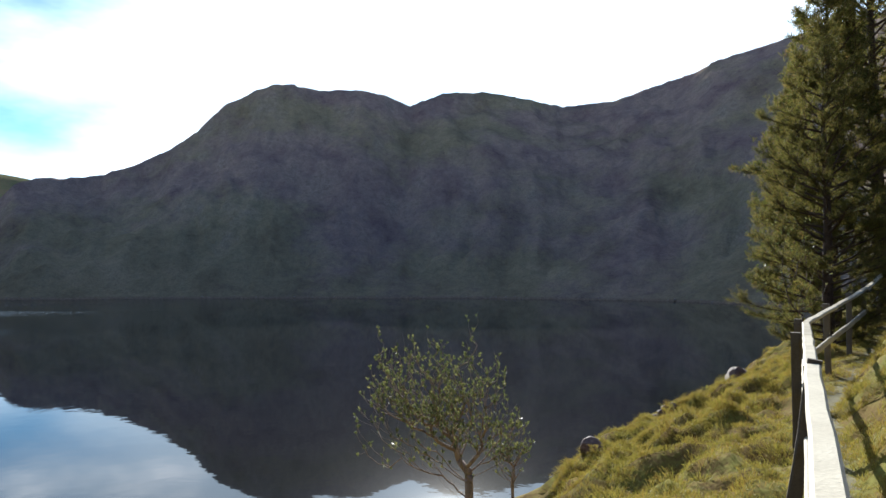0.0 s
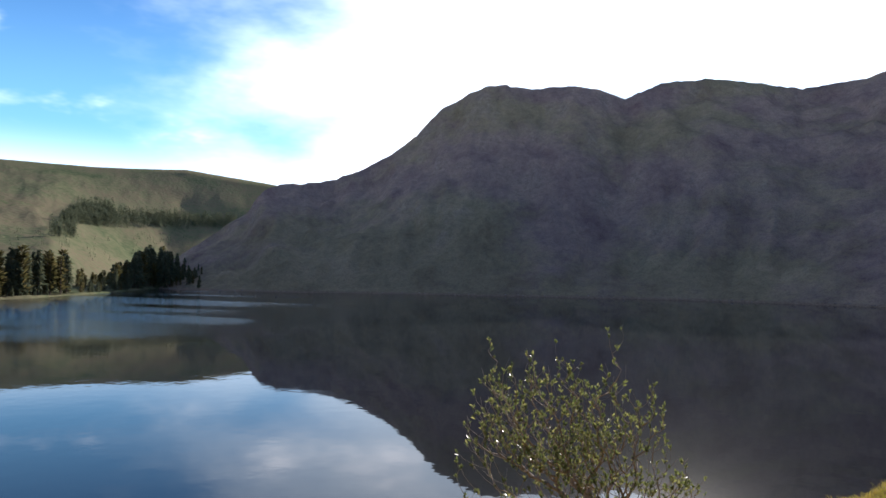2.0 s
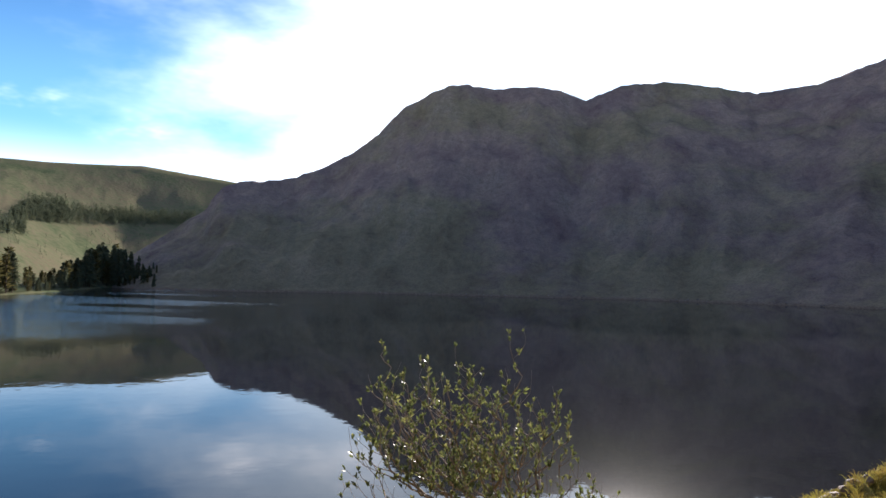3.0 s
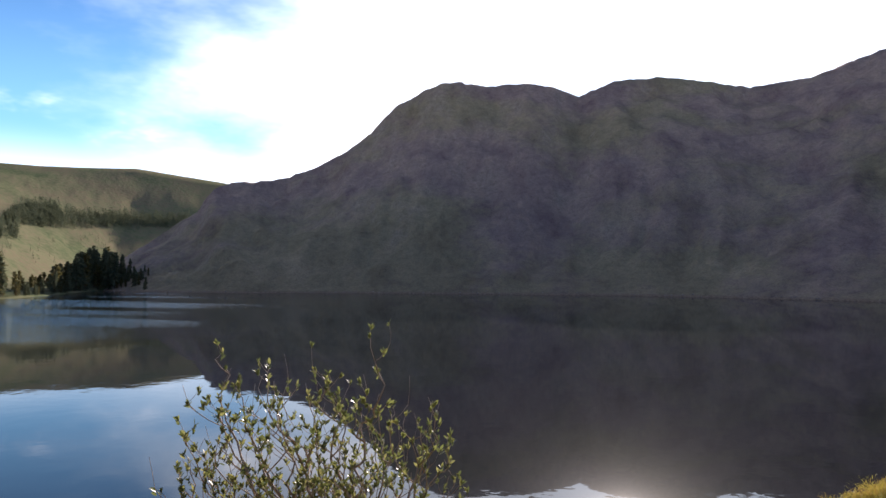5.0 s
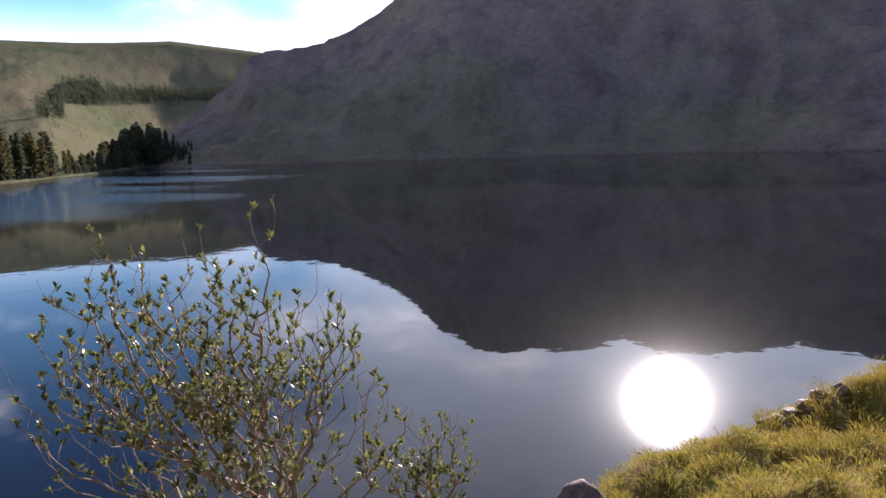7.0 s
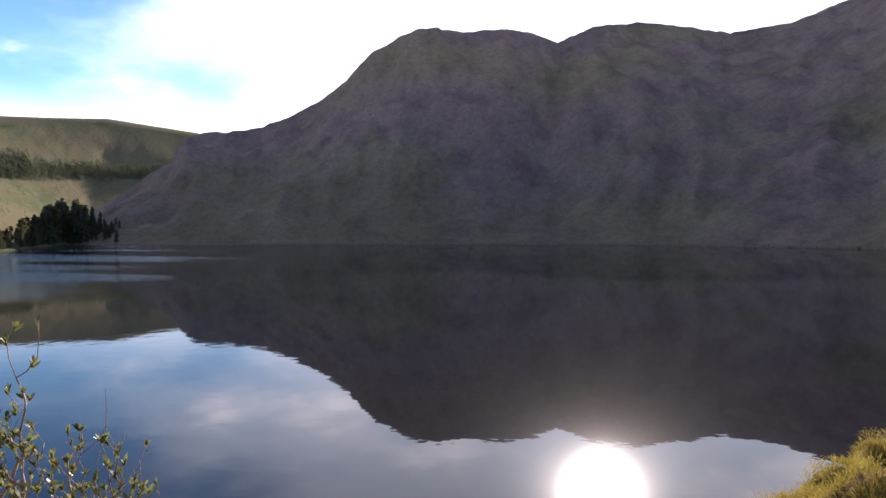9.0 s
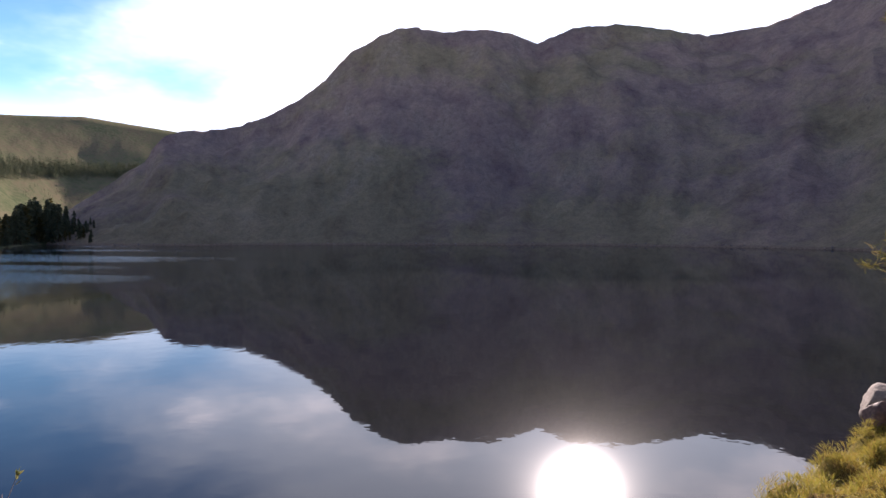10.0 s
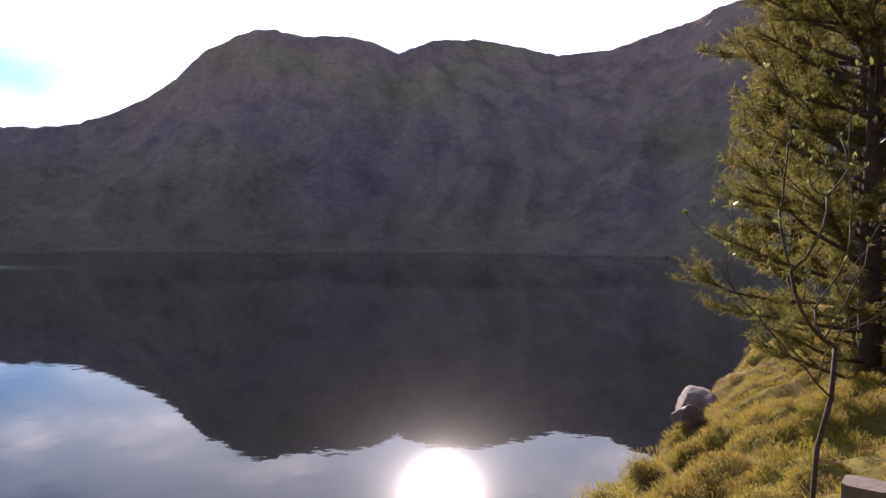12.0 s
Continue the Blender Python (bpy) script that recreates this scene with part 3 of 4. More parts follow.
make_grass("grass", 3.0, 21, -3.0, -0.05, 165000, 5, "tussocky yellow-green moor grass on the bank", 0.095)
make_grass("grass", 8, 16.5, -3.0, -0.6, 110000, 10, "arching golden moor grass in tussocks on the bank", 0.092)
make_grass("grass", 5, 12, -3.0, -1.7, 22000, 8, "rough moor grass on the edge of the bank", 0.11)
make_grass("grass", 9, 10, -3.3, 0, 5000, 9, "rough moor grass on the bank's bend", 0.11, (140, 154))
make_grass("grass", 0, 24, 0.0, 0.6, 30000, 7, "short trodden grass along the path", 0.08)
make_grass("grass", 1, 20, 0.3, 2.2, 60000, 6, "tussocky yellow-green grass above the path", 0.13)


# ---------------------------------------------------------------- pines
def make_pine(name, loc, height, crown_r, seed, label, mat=None, lean=(0, 0), bare=0.12, tufts=1700, needle=0.12, per=16, category="pine tree", dense=11, thin=0.010):
    """A pine: bent trunk, whorls of limbs, brush-like tufts of needles at the ends."""
    mat = mat or M_NEEDLE
    rng = np.random.default_rng(seed)
    root = new(name)
    root.location = loc
    tp = [Vector((lean[0] * (k / 10) ** 1.5 + rng.normal() * 0.02 * height / 7, lean[1] * (k / 10) ** 1.5 + rng.normal() * 0.02 * height / 7, -0.3 + (height + 0.3) * k / 10)) for k in range(11)]
    r0 = 0.016 * height + 0.02
    trunk_v, trunk_f = tube(tp, [r0 * (1 - 0.93 * k / 10) for k in range(11)], 9)
    mesh_object("trunk", trunk_v, trunk_f, M_BARK, root, True)
    ends, dirs = [], []
    n_limbs = int(height * dense)
    for i in range(n_limbs):
        u = bare + (1 - bare) * (i + rng.random()) / n_limbs
        at = u * 10
        k = min(9, int(at))
        base = tp[k].lerp(tp[k + 1], at - k)
        a = i * 2.4 + rng.normal() * 0.35
        prof = min(1.0, (1.03 - u) * 1.9) * (0.65 + 0.35 * min(1, u / 0.3))
        L = crown_r * prof * rng.uniform(0.65, 1.1)
        up = 0.15 + 0.55 * u + rng.normal() * 0.12
        pts, p = [base], base.copy()
        d = Vector((math.cos(a), math.sin(a), up)).normalized()
        for q in range(5):
            p = p + d * L / 5
            d = (d + Vector((rng.normal() * 0.12, rng.normal() * 0.12, 0.06 + rng.normal() * 0.08))).normalized()
            pts.append(p.copy())
        rb = 0.012 + 0.012 * L
        limb = [tube(pts, [rb * (1 - 0.85 * q / 5) for q in range(6)], 5)]
        n_sub = max(4, int(L * 15))
        for m in range(n_sub):
            w = rng.uniform(0.3, 1.0) * 5
            q = min(4, int(w))
            sb = pts[q].lerp(pts[q + 1], w - q)
            fwd = (pts[q + 1] - pts[q]).normalized()
            sd = (fwd + Vector((rng.normal() * 0.6, rng.normal() * 0.6, 0.25 + rng.normal() * 0.3))).normalized()
            sl = rng.uniform(0.12, 0.38) * (0.6 + 0.4 * L)
            e = sb + sd * sl
            limb.append(tube([sb, sb.lerp(e, 0.5) + Vector((0, 0, -0.01)), e], [0.007, 0.005, 0.003], 4))
            for w2 in (0.62, 0.82, 1.0):
                ends.append(sb.lerp(e, w2))
                dirs.append((sd + Vector((0, 0, 0.6))).normalized())
        ends.append(pts[-1])
        dirs.append(d)
        v, f = join(limb)
        mesh_object("limb", v, f, M_BARK, root)
    ends, dirs = np.array(ends), np.array(dirs)
    if len(ends) > tufts:
        pick = rng.choice(len(ends), tufts, replace=False)
        ends, dirs = ends[pick], dirs[pick]
    c = np.repeat(ends, per, 0) + rng.normal(size=(len(ends) * per, 3)) * 0.015 + np.repeat(dirs, per, 0) * rng.uniform(-0.09, 0.05, (len(ends) * per, 1))
    dd = np.repeat(dirs, per, 0) * 0.5 + rng.normal(size=(len(c), 3)) * 0.72
    dd /= np.linalg.norm(dd, axis=1)[:, None]
    v, f = blades(c, dd, needle * rng.uniform(0.7, 1.2, len(c)), thin * needle / 0.12 + np.zeros(len(c)), rng)
    mesh_object("crown", v, f, mat, root)
    return tagged(root, label, category)


def on_bank(x, y, sink=0.0):
    return (x, y, bank_height(x, y) - sink)


make_pine("pine_tree", on_bank(8.15, 14.2), 6.9, 1.75, 11, "bushy sunlit pine leaning over the lakeside bank", tufts=9200, per=28, needle=0.078, bare=0.04, dense=17, thin=0.0066)
make_pine("pine_tree", on_bank(11.2, 17.2), 11.5, 2.5, 12, "tall dense pine beside the fence", tufts=3600, needle=0.19, per=13, dense=11)
make_pine("pine_tree", on_bank(9.5, 16.3), 9.5, 1.9, 15, "dense pine rising behind the bushy one", tufts=4200, needle=0.15, per=13, bare=0.04, dense=12)
make_pine("pine_tree", on_bank(14.8, 19.2), 12.5, 3.0, 13, "tall dark pine above the path", tufts=2400, needle=0.2, per=13, dense=9)
make_pine("pine_tree", on_bank(10.6, 20.2), 7.4, 1.05, 14, "slender pine with a pointed top", tufts=2200, needle=0.16, per=13)


# ---------------------------------------------------------------- lakeside shrubs and sapling
def grow_to(tips, base, fork, rng, r_tip=0.0022):
    """A branching skeleton that reaches every tip: tubes, and the direction in which each tip ends."""
    nodes, parents, weight = [Vector(base)], [-1], [0]
    for k in range(1, 5):
        nodes.append(Vector(base).lerp(Vector(fork), k / 4) + Vector((rng.normal() * 0.01, rng.normal() * 0.01, 0)))
        parents.append(k - 1)
        weight.append(0)
    runs, dirs = [[0, 1, 2, 3, 4]], {}
    order = sorted(range(len(tips)), key=lambda i: (Vector(tips[i]) - Vector(fork)).length + rng.normal() * 0.12)
    arr = np.array([tuple(n) for n in nodes])
    depth = [0.0, 0.1, 0.2, 0.3, 0.4]
    for i in order:
        t = Vector(tips[i])
        d = np.linalg.norm(arr - np.array(tuple(t)), axis=1)
        cost = d + 0.28 * np.array(depth) + np.where(arr[:, 2] > t.z - 0.5 * d, 0.6, 0) + np.where(np.arange(len(arr)) < 3, 0.5, 0)
        k = int(np.argmin(cost))
        a = nodes[k]
        L = (t - a).length
        back = (a - nodes[parents[k]]).normalized() if parents[k] >= 0 else Vector((0, 0, 1))
        m = (a + back * L * 0.4).lerp(t - Vector((0, 0, 0.42 * L)), 0.62)
        run = [k]
        n = max(2, int(L / 0.09))
        for q in range(1, n + 1):
            u = q / n
            p = a * (1 - u) ** 2 + m * 2 * u * (1 - u) + (t + Vector((0, 0, -0.0))) * u * u
            if q < n:
                p = p + Vector((rng.normal(), rng.normal(), rng.normal())) * 0.005
            nodes.append(p)
            parents.append(run[-1])
            weight.append(1 if q == n else 0)
            depth.append(depth[run[-1]] + L / n)
            run.append(len(nodes) - 1)
        arr = np.array([tuple(v) for v in nodes])
        runs.append(run)
        dirs[i] = (nodes[run[-1]] - nodes[run[-2]] + Vector((0, 0, 0.04))).normalized()
    for k in range(len(nodes) - 1, 0, -1):
        weight[parents[k]] += weight[k]
    strong = [weight[run[1]] >= 6 for run in runs]
    out = [tube([nodes[k] for k in run], [r_tip * max(1, weight[k if j else run[min(1, len(run) - 1)]]) ** 0.5 for j, k in enumerate(run)], 5 if weight[run[-1]] < 3 else 7) for run in runs]
    return out, dirs, strong


def make_shrub(name, loc, fork, centre, half, tips_n, seed, label, leaf=0.05, mat=None, n_leaf=120, spires=(), low=-9.0, slope=0.0):
    """A shrub: stems forking to a crown of twigs that end in whorls of leathery leaves."""
    rng = np.random.default_rng(seed)
    root = new(name)
    root.location = loc
    tips = []
    while len(tips) < tips_n:
        d = rng.normal(size=3)
        d /= np.linalg.norm(d)
        q = d * rng.random() ** 0.45 * (0.9 + 0.42 * noise.noise(Vector(d) * 1.9 + Vector((seed, 4, 0))))
        p = Vector((centre[0] + q[0] * half[0], centre[1] + q[1] * half[1], centre[2] + q[2] * half[2]))
        p.z += 0.16 * noise.noise(p * 3.0 + Vector((seed, 0, 0))) + (0.22 * rng.random() if rng.random() < 0.2 and q[2] > 0.2 else 0)
        if noise.noise(p * 2.2 + Vector((0, seed, 0))) < -0.28:
            continue
        if p.z < low + slope * max(0.0, -p.x) and rng.random() < 0.8:
            continue
        tips.append(p)
    for sx, sy, top, run in spires:
        tips += [Vector((sx + rng.normal() * 0.05, sy + rng.normal() * 0.05, top - run * (k / 9) ** 1.3)) for k in range(10)]
    # bare upright shoots among the leafy ones
    shoots = [Vector((p.x + rng.normal() * 0.03, p.y + rng.normal() * 0.03, p.z + rng.uniform(0.1, 0.24))) for p in tips[:tips_n // 9]]
    wood, dirs, strong = grow_to(tips + shoots, (0, 0, -0.7), fork, rng, 0.0016)
    for w, big in zip(wood, strong):
        if big:
            mesh_object("branch", *w, M_TWIG, root, True)
    v, f = join([w for w, big in zip(wood, strong) if not big])
    tagged(mesh_object("twig", v, f, M_TWIG, root, True), kind="stuff")
    c, dd, ll = [], [], []
    for i, p in enumerate(tips):
        d = (dirs[i] + Vector((0, 0, 0.6))).normalized()
        if rng.random() < 0.13:
            continue
        for k in range(int(rng.integers(6, 10))):
            side = Vector((rng.normal(), rng.normal(), rng.normal())).normalized()
            c.append(p - d * abs(rng.normal()) * 0.022)
            dd.append((d * 0.95 + side * 0.75).normalized())
            ll.append(leaf * rng.uniform(0.55, 1.15))
    c, dd, ll = np.array(c), np.array(dd), np.array(ll)
    # the outermost leaves towards the path are parts, the rest one mesh
    order = np.argsort(-(c[:, 0] * 0.45 - c[:, 1] * 0.55 + c[:, 2] * 0.6))
    single, rest = order[:n_leaf], order[n_leaf:]
    shapes = []
    for q in range(4):
        v, f = blades(np.zeros((1, 3)), np.array([[0, 0, 1.0]]), [1.0], [0.37], np.random.default_rng(seed + q), 0)
        v[:, 0] += 0.12 * v[:, 2] ** 2 * (1 if q % 2 else -1)
        me = bpy.data.meshes.new("leaf")
        me.from_pydata(v.tolist(), [], f)
        me.materials.append(mat or M_LEAF)
        shapes.append(me)
    for i in single:
        o = new("leaf", shapes[int(i) % 4])
        o.parent = root
        o.matrix_local = Matrix.LocRotScale(Vector(c[i]), Vector(dd[i]).to_track_quat("Z", "Y") @ Euler((0, 0, float(i))).to_quaternion(), Vector((ll[i],) * 3))
    v, f = blades(c[rest], dd[rest], ll[rest], ll[rest] * 0.37, rng, 0.08)
    tagged(mesh_object("foliage", v, f, mat or M_LEAF, root), kind="stuff")
    return tagged(root, label, "shrub")


make_shrub("shrub", (0.45, 9.12, 2.4), (0.0, 0.0, 1.05), (-0.5, 0.05, 1.82), (1.3, 0.85, 0.92), 1150, 21, "open leathery-leaved evergreen shrub on the bank's edge", 0.048, None, 300,
           ((0.05, 0.0, 3.12, 0.55), (-1.15, 0.1, 2.95, 0.5), (-0.72, -0.1, 2.85, 0.4), (-0.35, 0.15, 2.78, 0.3), (0.4, 0.1, 2.62, 0.5)), 1.4, 0.48)
make_shrub("shrub", (1.14, 10.1, 2.92), (0.0, 0.0, 0.35), (-0.06, 0.0, 0.6), (0.46, 0.38, 0.42), 210, 22, "small evergreen shrub on the bank's edge", 0.044)


def make_sapling():
    rng = np.random.default_rng(31)
    root = new("sapling")
    root.location = on_bank(5.69, 10.74, 0.05)
    tips = [Vector((rng.normal() * 0.26, rng.normal() * 0.26, rng.uniform(0.95, 2.4))) for _ in range(70)]
    wood, dirs, strong = grow_to(tips, (-0.15, -0.15, -0.2), (0.12, 0.1, 0.85), rng, 0.0017)
    v, f = join(wood)
    mesh_object("stem", v, f, M_BARK, root, True)
    c, dd, ll = [], [], []
    for i, p in enumerate(tips):
        for k in range(3):
            c.append(p)
            dd.append((dirs[i] + Vector((rng.normal(), rng.normal(), rng.normal())) * 0.6).normalized())
            ll.append(rng.uniform(0.025, 0.045))
    v, f = blades(np.array(c), np.array(dd), np.array(ll), np.array(ll) * 0.5, rng)
    mesh_object("foliage", v, f, M_LEAF, root)
    return tagged(root, "thin crooked sapling with few leaves by the fence", "sapling")


make_sapling()


# ---------------------------------------------------------------- spruce at the start of the walk
def make_spruce(loc, height, radius, seed, label):
    rng = np.random.default_rng(seed)
    root = new("spruce_tree")
    root.location = loc
    tp = [Vector((rng.normal() * 0.02, rng.normal() * 0.02, -0.3 + (height + 0.3) * k / 8)) for k in range(9)]
    v, f = tube(tp, [0.16 * (1 - 0.93 * k / 8) for k in range(9)], 9)
    mesh_object("trunk", v, f, M_BARK, root, True)
    cs, ds = [], []
    z, i = 0.9, 0
    while z < height * 0.98:
        L = radius * (0.78 + 0.27 * max(0.0, min(1.0, (z - 4.0) / 3.5))) * min(1.0, 2.2 * (1 - z / height) + 0.03) * rng.uniform(0.75, 1.05)
        a = i * 2.399 + rng.normal() * 0.2
        d = Vector((math.cos(a), math.sin(a), 0.05))
        pts = [Vector((0, 0, z))]
        for k in range(1, 7):
            u = k / 6
            pts.append(Vector((d.x * L * u, d.y * L * u, z - 0.35 * L * u * (1 - 0.75 * u))))
        limb = [tube(pts, [0.024 * (1 - 0.85 * k / 6) for k in range(7)], 5)]
        twigs = [(pts[k].lerp(pts[k + 1], w), pts[k + 1] - pts[k]) for k in range(1, 6) for w in (0.0, 0.25, 0.5, 0.75)]
        side = Vector((-d.y, d.x, 0))
        lines = [(pts[1], pts[6])]
        for n, (b, fw) in enumerate(twigs):
            sl = 0.5 * (1 - n / 30) * min(1.0, L) * rng.uniform(0.7, 1.1)
            e = b + (fw.normalized() * 0.8 + side * (1 if n % 2 else -1) * rng.uniform(0.4, 1.0) + Vector((0, 0, -0.3))).normalized() * sl
            limb.append(tube([b, e], [0.006, 0.003], 4))
            lines.append((b, e))
            for w in (0.45, 0.9):
                h = b.lerp(e, w)
                lines.append((h, h + Vector((rng.normal() * 0.05, rng.normal() * 0.05, -rng.uniform(0.1, 0.28)))))
        for b, e in lines:
            m = max(5, int((e - b).length * 72))
            for _ in range(m):
                cs.append(b.lerp(e, rng.random()))
                q = Vector((rng.normal(), rng.normal(), rng.normal())).normalized()
                ds.append(((e - b).normalized() * 0.8 + q).normalized())
        v, f = join(limb)
        mesh_object("limb", v, f, M_BARK, root)
        z += rng.uniform(0.07, 0.26)
        i += 1
    cs, ds = np.array(cs), np.array(ds)
    v, f = blades(cs, ds, 0.06 * rng.uniform(0.7, 1.3, len(cs)), 0.015 + np.zeros(len(cs)), rng)
    mesh_object("crown", v, f, M_SPRUCE, root)
    return tagged(root, label, "spruce tree")


make_spruce(on_bank(-8.2, 7.6), 14.0, 1.95, 41, "drooping green spruce at the edge of the bank")


# ---------------------------------------------------------------- trees across the lake
def conifer_mesh(name, seed, n=420, thin=1.0, low=0.14, mat=None, rise=-0.25, bulge=0.55):
    """Crown of a far conifer of unit height: ragged tiers of short drooping sprays."""
    rng = np.random.default_rng(seed)
    h = rng.random(n) ** 0.85 * (0.98 - low) + low
    a = rng.random(n) * 2 * math.pi
    ragged = np.array([noise.noise(Vector((math.cos(q) * 1.3, math.sin(q) * 1.3 + seed * 3.7, w * 7))) for q, w in zip(a, h)])
    r = 0.2 * thin * (1.02 - h) ** bulge * (0.6 + 0.6 * rng.random(n)) * (1 + 0.9 * ragged)
    c = np.stack([np.cos(a) * r * 0.25, np.sin(a) * r * 0.25, h], 1)
    d = np.stack([np.cos(a), np.sin(a), rise + 0.3 * rng.normal(size=n)], 1)
    d /= np.linalg.norm(d, axis=1)[:, None]
    v, f = blades(c, d, r + 0.02, 0.026 + 0.016 * rng.random(n), rng, 0.1)
    tv, tf = tube([(0, 0, 0), (0, 0, 0.5), (0, 0, 0.99)], [0.014, 0.009, 0.003], 5)
    me = bpy.data.meshes.new(name)
    me.from_pydata(v.tolist(), [], f)
    me.materials.append(mat or M_FARTREE)
    tm = bpy.data.meshes.new("trunk")
    tm.from_pydata(tv, [], tf)
    tm.materials.append(M_BARK)
    return me, tm, v, f


KINDS = [conifer_mesh("crown", 60 + k, 330, thin=(0.6, 0.8, 1.0, 0.7)[k], low=(0.08, 0.16, 0.1, 0.22)[k]) for k in range(4)]
KINDS += [conifer_mesh("crown", 90 + k, 260, (0.7, 0.95, 0.8)[k], (0.14, 0.1, 0.2)[k], M_LARCH, 0.55, 0.34) for k in range(3)]


def far_tree(az, r, height, k, label, group):
    root = new("conifer_tree")
    x, y = r * math.sin(radians(az)), r * math.cos(radians(az))
    root.location = (x, y, land_height(az, r) - 0.3)
    root.rotation_euler = (0, 0, az * 7.7)
    root.scale = (height, height, height)
    for nm, me in (("crown", KINDS[k][0]), ("trunk", KINDS[k][1])):
        o = new(nm, me)
        o.parent = root
    return tagged(root, label, "conifer", group)


rt = random.Random(9)
for i in range(84):
    az = rt.uniform(-54, -44.8)
    rs = float(lerp_table(az, SHORE))
    far_tree(az, rs + rt.uniform(3, 22), rt.uniform(6.5, 11), rt.choice((0, 1, 3, 3, 4, 5)), "tall conifer on the lake's far spit", "conifers on the spit")
for i in range(80):
    az = rt.uniform(-42.0, -35.7)
    rs = float(lerp_table(az, SHORE))
    far_tree(az, rs + rt.uniform(2, 26), rt.uniform(7, 13.5) * (0.7 if az < -40.8 else 1.0 if az < -38.3 else max(0.3, 1 - 0.3 * (az + 38.3))), rt.choice((0, 1, 2, 3, 3, 4)), "dark conifer below the mountain's foot", "conifers below the mountain")
for i in range(26):
    az = rt.uniform(-45, -40.5)
    far_tree(az, float(lerp_table(az, SHORE)) + rt.uniform(30, 75), rt.uniform(3.5, 6), rt.randrange(4, 7), "small scrubby tree on the valley floor", "scrub on the valley floor")


for i in range(70):
    az = rt.uniform(-54, -37)
    far_tree(az, float(lerp_table(az, SHORE)) + rt.uniform(1.5, 14), rt.uniform(2, 4.5), rt.randrange(7), "low dark bush on the far shore", "bushes on the far shore")


def plantation(az0, az1, el, count, seed, label, tall=(7, 11), gaps=False):
    """A block of far forest; el gives the lower and upper edge, in degrees above the eye, at an azimuth."""
    rng = np.random.default_rng(seed)
    vs, fs = [], []
    off = 0
    radii = np.arange(380, 900, 8.0)
    for _ in range(count):
        az = rng.uniform(az0, az1)
        lo, hi = el(az)
        if gaps and noise.noise(Vector((az * 0.9, rng.random() * 0.5, seed))) < 0.08:
            continue
        e = rng.uniform(lo, hi)
        for r in radii:
            if math.degrees(math.atan2(land_height(az, r) - EYE, r)) > e:
                break
        hgt = rng.uniform(*tall)
        _, _, v, f = KINDS[int(rng.integers(4))]
        pick = slice(0, 42 * 5)
        w = v[pick] * np.array([hgt * 1.05, hgt * 1.05, hgt]) + np.array([r * math.sin(radians(az)), r * math.cos(radians(az)), land_height(az, r) - 0.8])
        vs.append(w)
        o = off
        for k in range(42):
            fs.append((o + 5 * k, o + 5 * k + 1, o + 5 * k + 2, o + 5 * k + 3))
            fs.append((o + 5 * k + 3, o + 5 * k + 2, o + 5 * k + 4))
        off += 210
    return tagged(mesh_object("far_wood", np.concatenate(vs), fs, M_FARTREE), label, "forest", kind="stuff")


plantation(-45.8, -42.4, lambda a: (3.2, 3.2 + 1.4 * min(1, (a + 45.8) / 1.0)), 600, 71, "dark square forest block on the far hillside")
plantation(-43.6, -33.5, lambda a: (3.0 + 0.04 * (a + 43.6), 4.1), 800, 72, "long dark forest band on the far hillside")
plantation(-46.4, -44.8, lambda a: (2.2, 2.9), 120, 73, "small dark wood on the far hillside")

plantation(-50, -36, lambda a: (0.4, 2.6), 520, 74, "scattered scrub on the lower far hillside", (2, 5), True)
plantation(-52, -33, lambda a: (4.6, 6.8), 120, 75, "scattered low scrub on the upper far hillside", (0.8, 1.8), True)


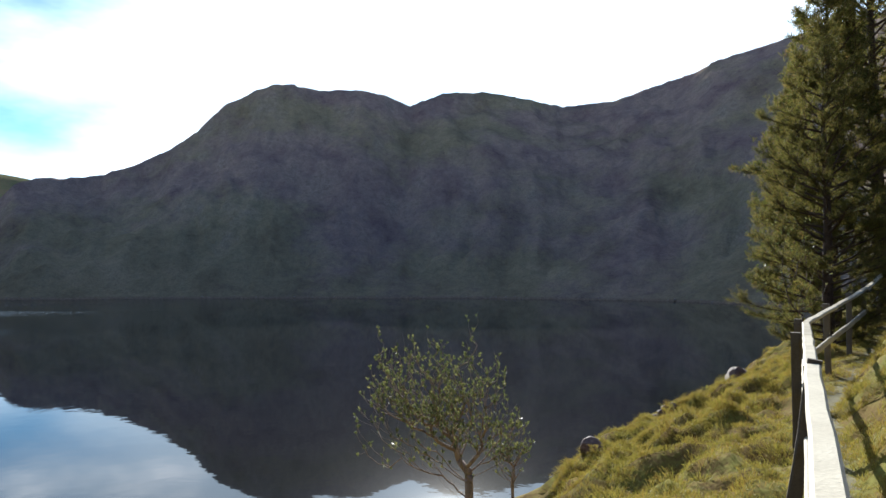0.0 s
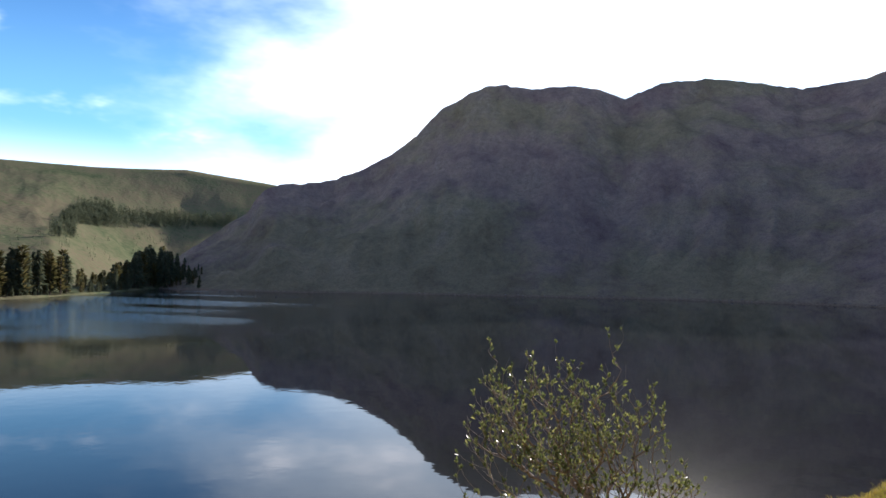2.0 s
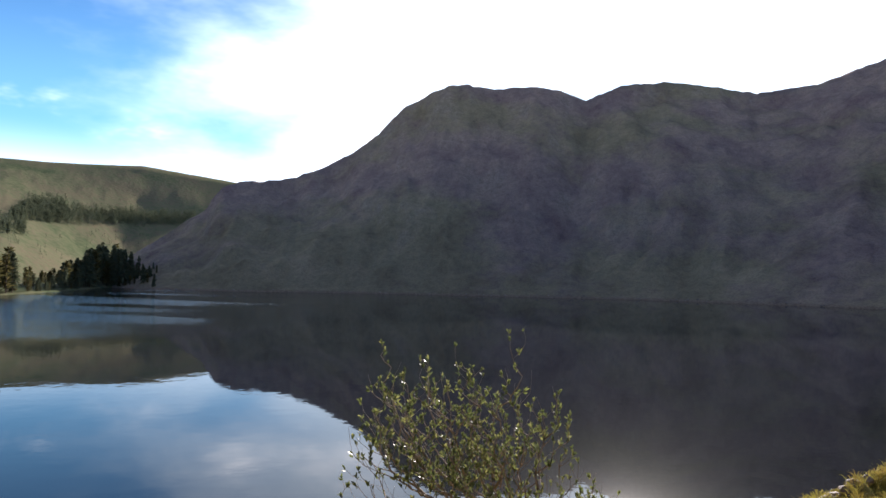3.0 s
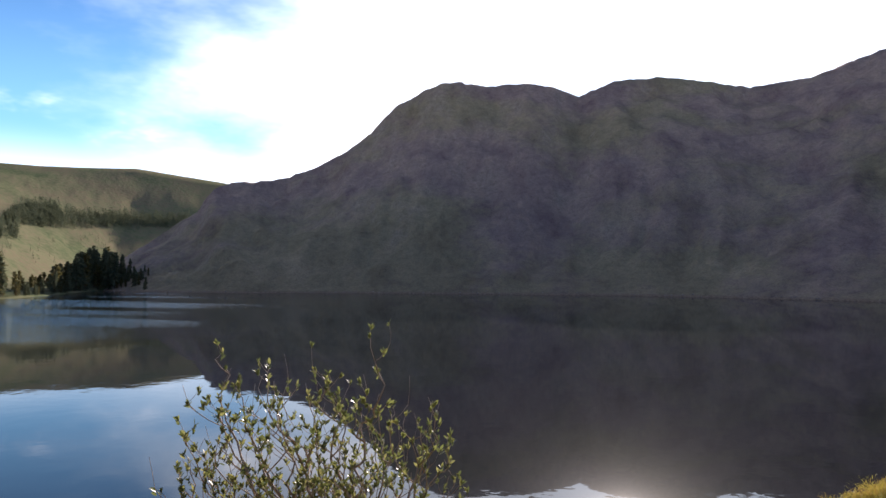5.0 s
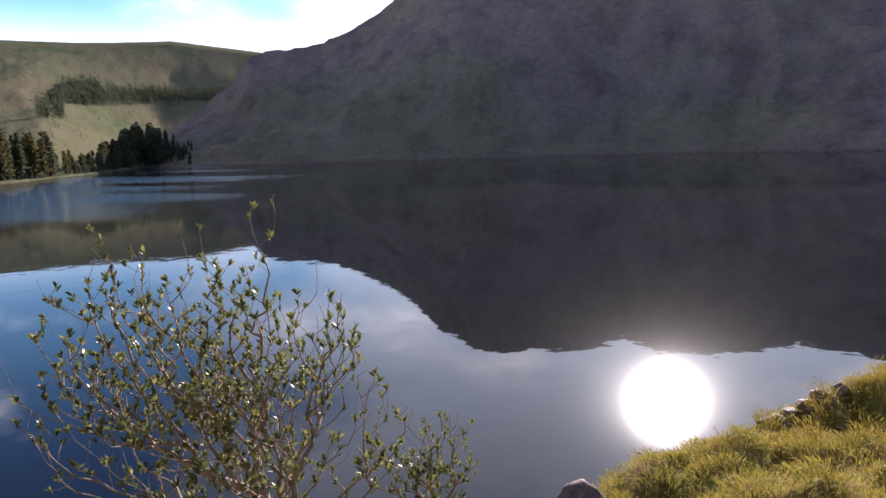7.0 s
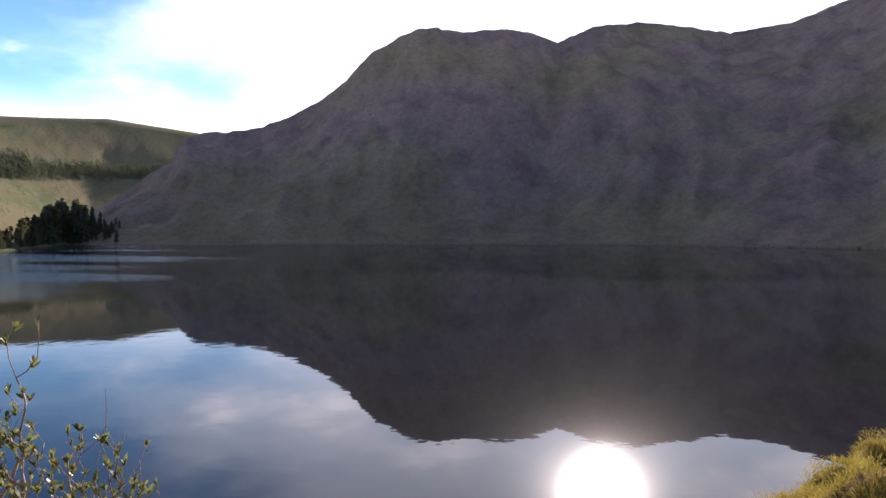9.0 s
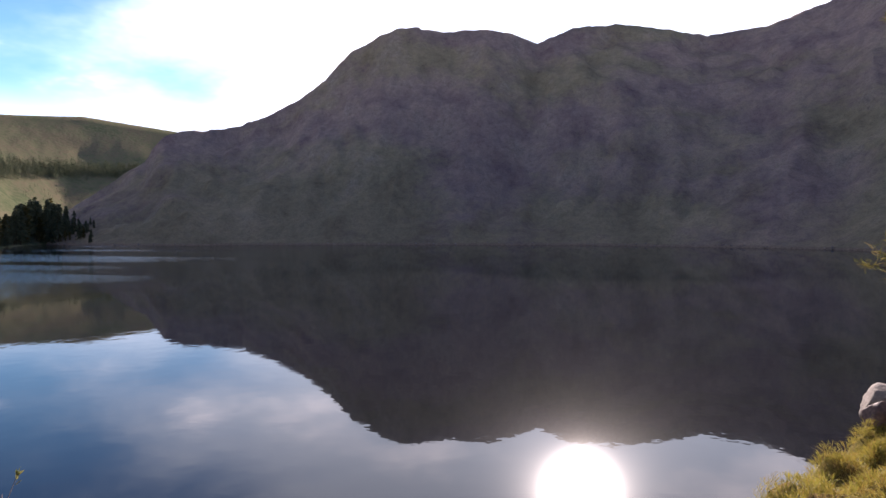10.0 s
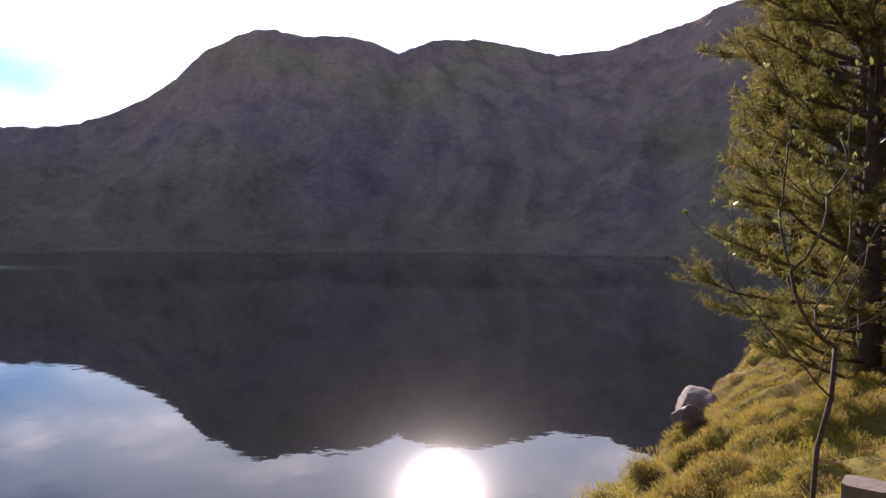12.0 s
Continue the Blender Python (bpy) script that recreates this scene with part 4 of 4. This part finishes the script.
def scatter(name, az0, az1, u0, u1, count, size, seed, mat, label, category):
    """Small boulders or bracken clumps strewn over the mountainside, as one mesh."""
    rng = np.random.default_rng(seed)
    vs, fs, off = [], [], 0
    for _ in range(count):
        az = rng.uniform(az0, az1)
        rs = float(lerp_table(az, SHORE))
        r = rs + 100 * rng.uniform(u0, u1)
        z = land_height(az, r)
        if z < 0.05:
            continue
        x, y = r * math.sin(radians(az)), r * math.cos(radians(az))
        s = size * rng.uniform(0.4, 1.3)
        ring = []
        for k, (hh, rad) in enumerate(((-0.4, 0.9), (0.25, 1.0), (0.7, 0.55))):
            for q in range(7):
                w = 2 * math.pi * (q + 0.5 * (k % 2)) / 7
                j = rad * rng.uniform(0.7, 1.2)
                ring.append((x + math.cos(w) * j * s, y + math.sin(w) * j * s, z + s * (hh + rng.normal() * 0.08)))
        ring.append((x, y, z + s * 0.85))
        vs.extend(ring)
        for k in range(2):
            fs.extend((off + k * 7 + q, off + k * 7 + (q + 1) % 7, off + k * 7 + 7 + (q + 1) % 7, off + k * 7 + 7 + q) for q in range(7))
        fs.extend((off + 14 + q, off + 14 + (q + 1) % 7, off + 21) for q in range(7))
        off += 22
    return tagged(mesh_object(name, vs, fs, mat), label, category, kind="stuff")


scatter("shore_stones", -40, 26, 0.0, 0.015, 90, 0.26, 81, M_ROCK, "pale stones along the far shoreline", "stones")

# ---------------------------------------------------------------- rocks
make_rock("boulder", (7.5, 17.0, bank_height(7.5, 17.0) + 0.3), (0.3, 0.5, 0.36), M_ROCK, 1, "pale granite boulder at the bank's edge", 20, -28)
make_rock("rock", (6.98, 15.68, bank_height(6.98, 15.68) + 0.1), (0.2, 0.26, 0.2), M_DARKROCK, 2, "dark brown rock under the boulder", 10)
make_rock("rock", (6.55, 14.8, bank_height(6.55, 14.8) + 0.08), (0.16, 0.22, 0.17), M_DARKROCK, 5, "dark brown rock at the bank's edge", 70)
make_rock("rock", (2.2, 9.63, bank_height(2.2, 9.63) + 0.06), (0.18, 0.2, 0.15), M_DARKROCK, 3, "rounded brown rock at the bank's edge", 50)
for k, (x, y, sz, up) in enumerate(((3.3, 10.82, 0.045, 0.0), (3.38, 10.86, 0.08, 0.0), (3.5, 10.92, 0.09, -0.01), (3.61, 10.96, 0.08, 0.0), (3.72, 11.04, 0.085, -0.01), (3.45, 10.8, 0.055, 0.02), (3.84, 11.1, 0.06, 0.0))):
    make_rock("rock", (x, y, bank_height(x, y) + up), (sz, sz * 1.3, sz), M_DARKROCK, 16 + k, "small broken brown rock in the grass", 40 + 50 * k, 15 * (k % 3) - 15)
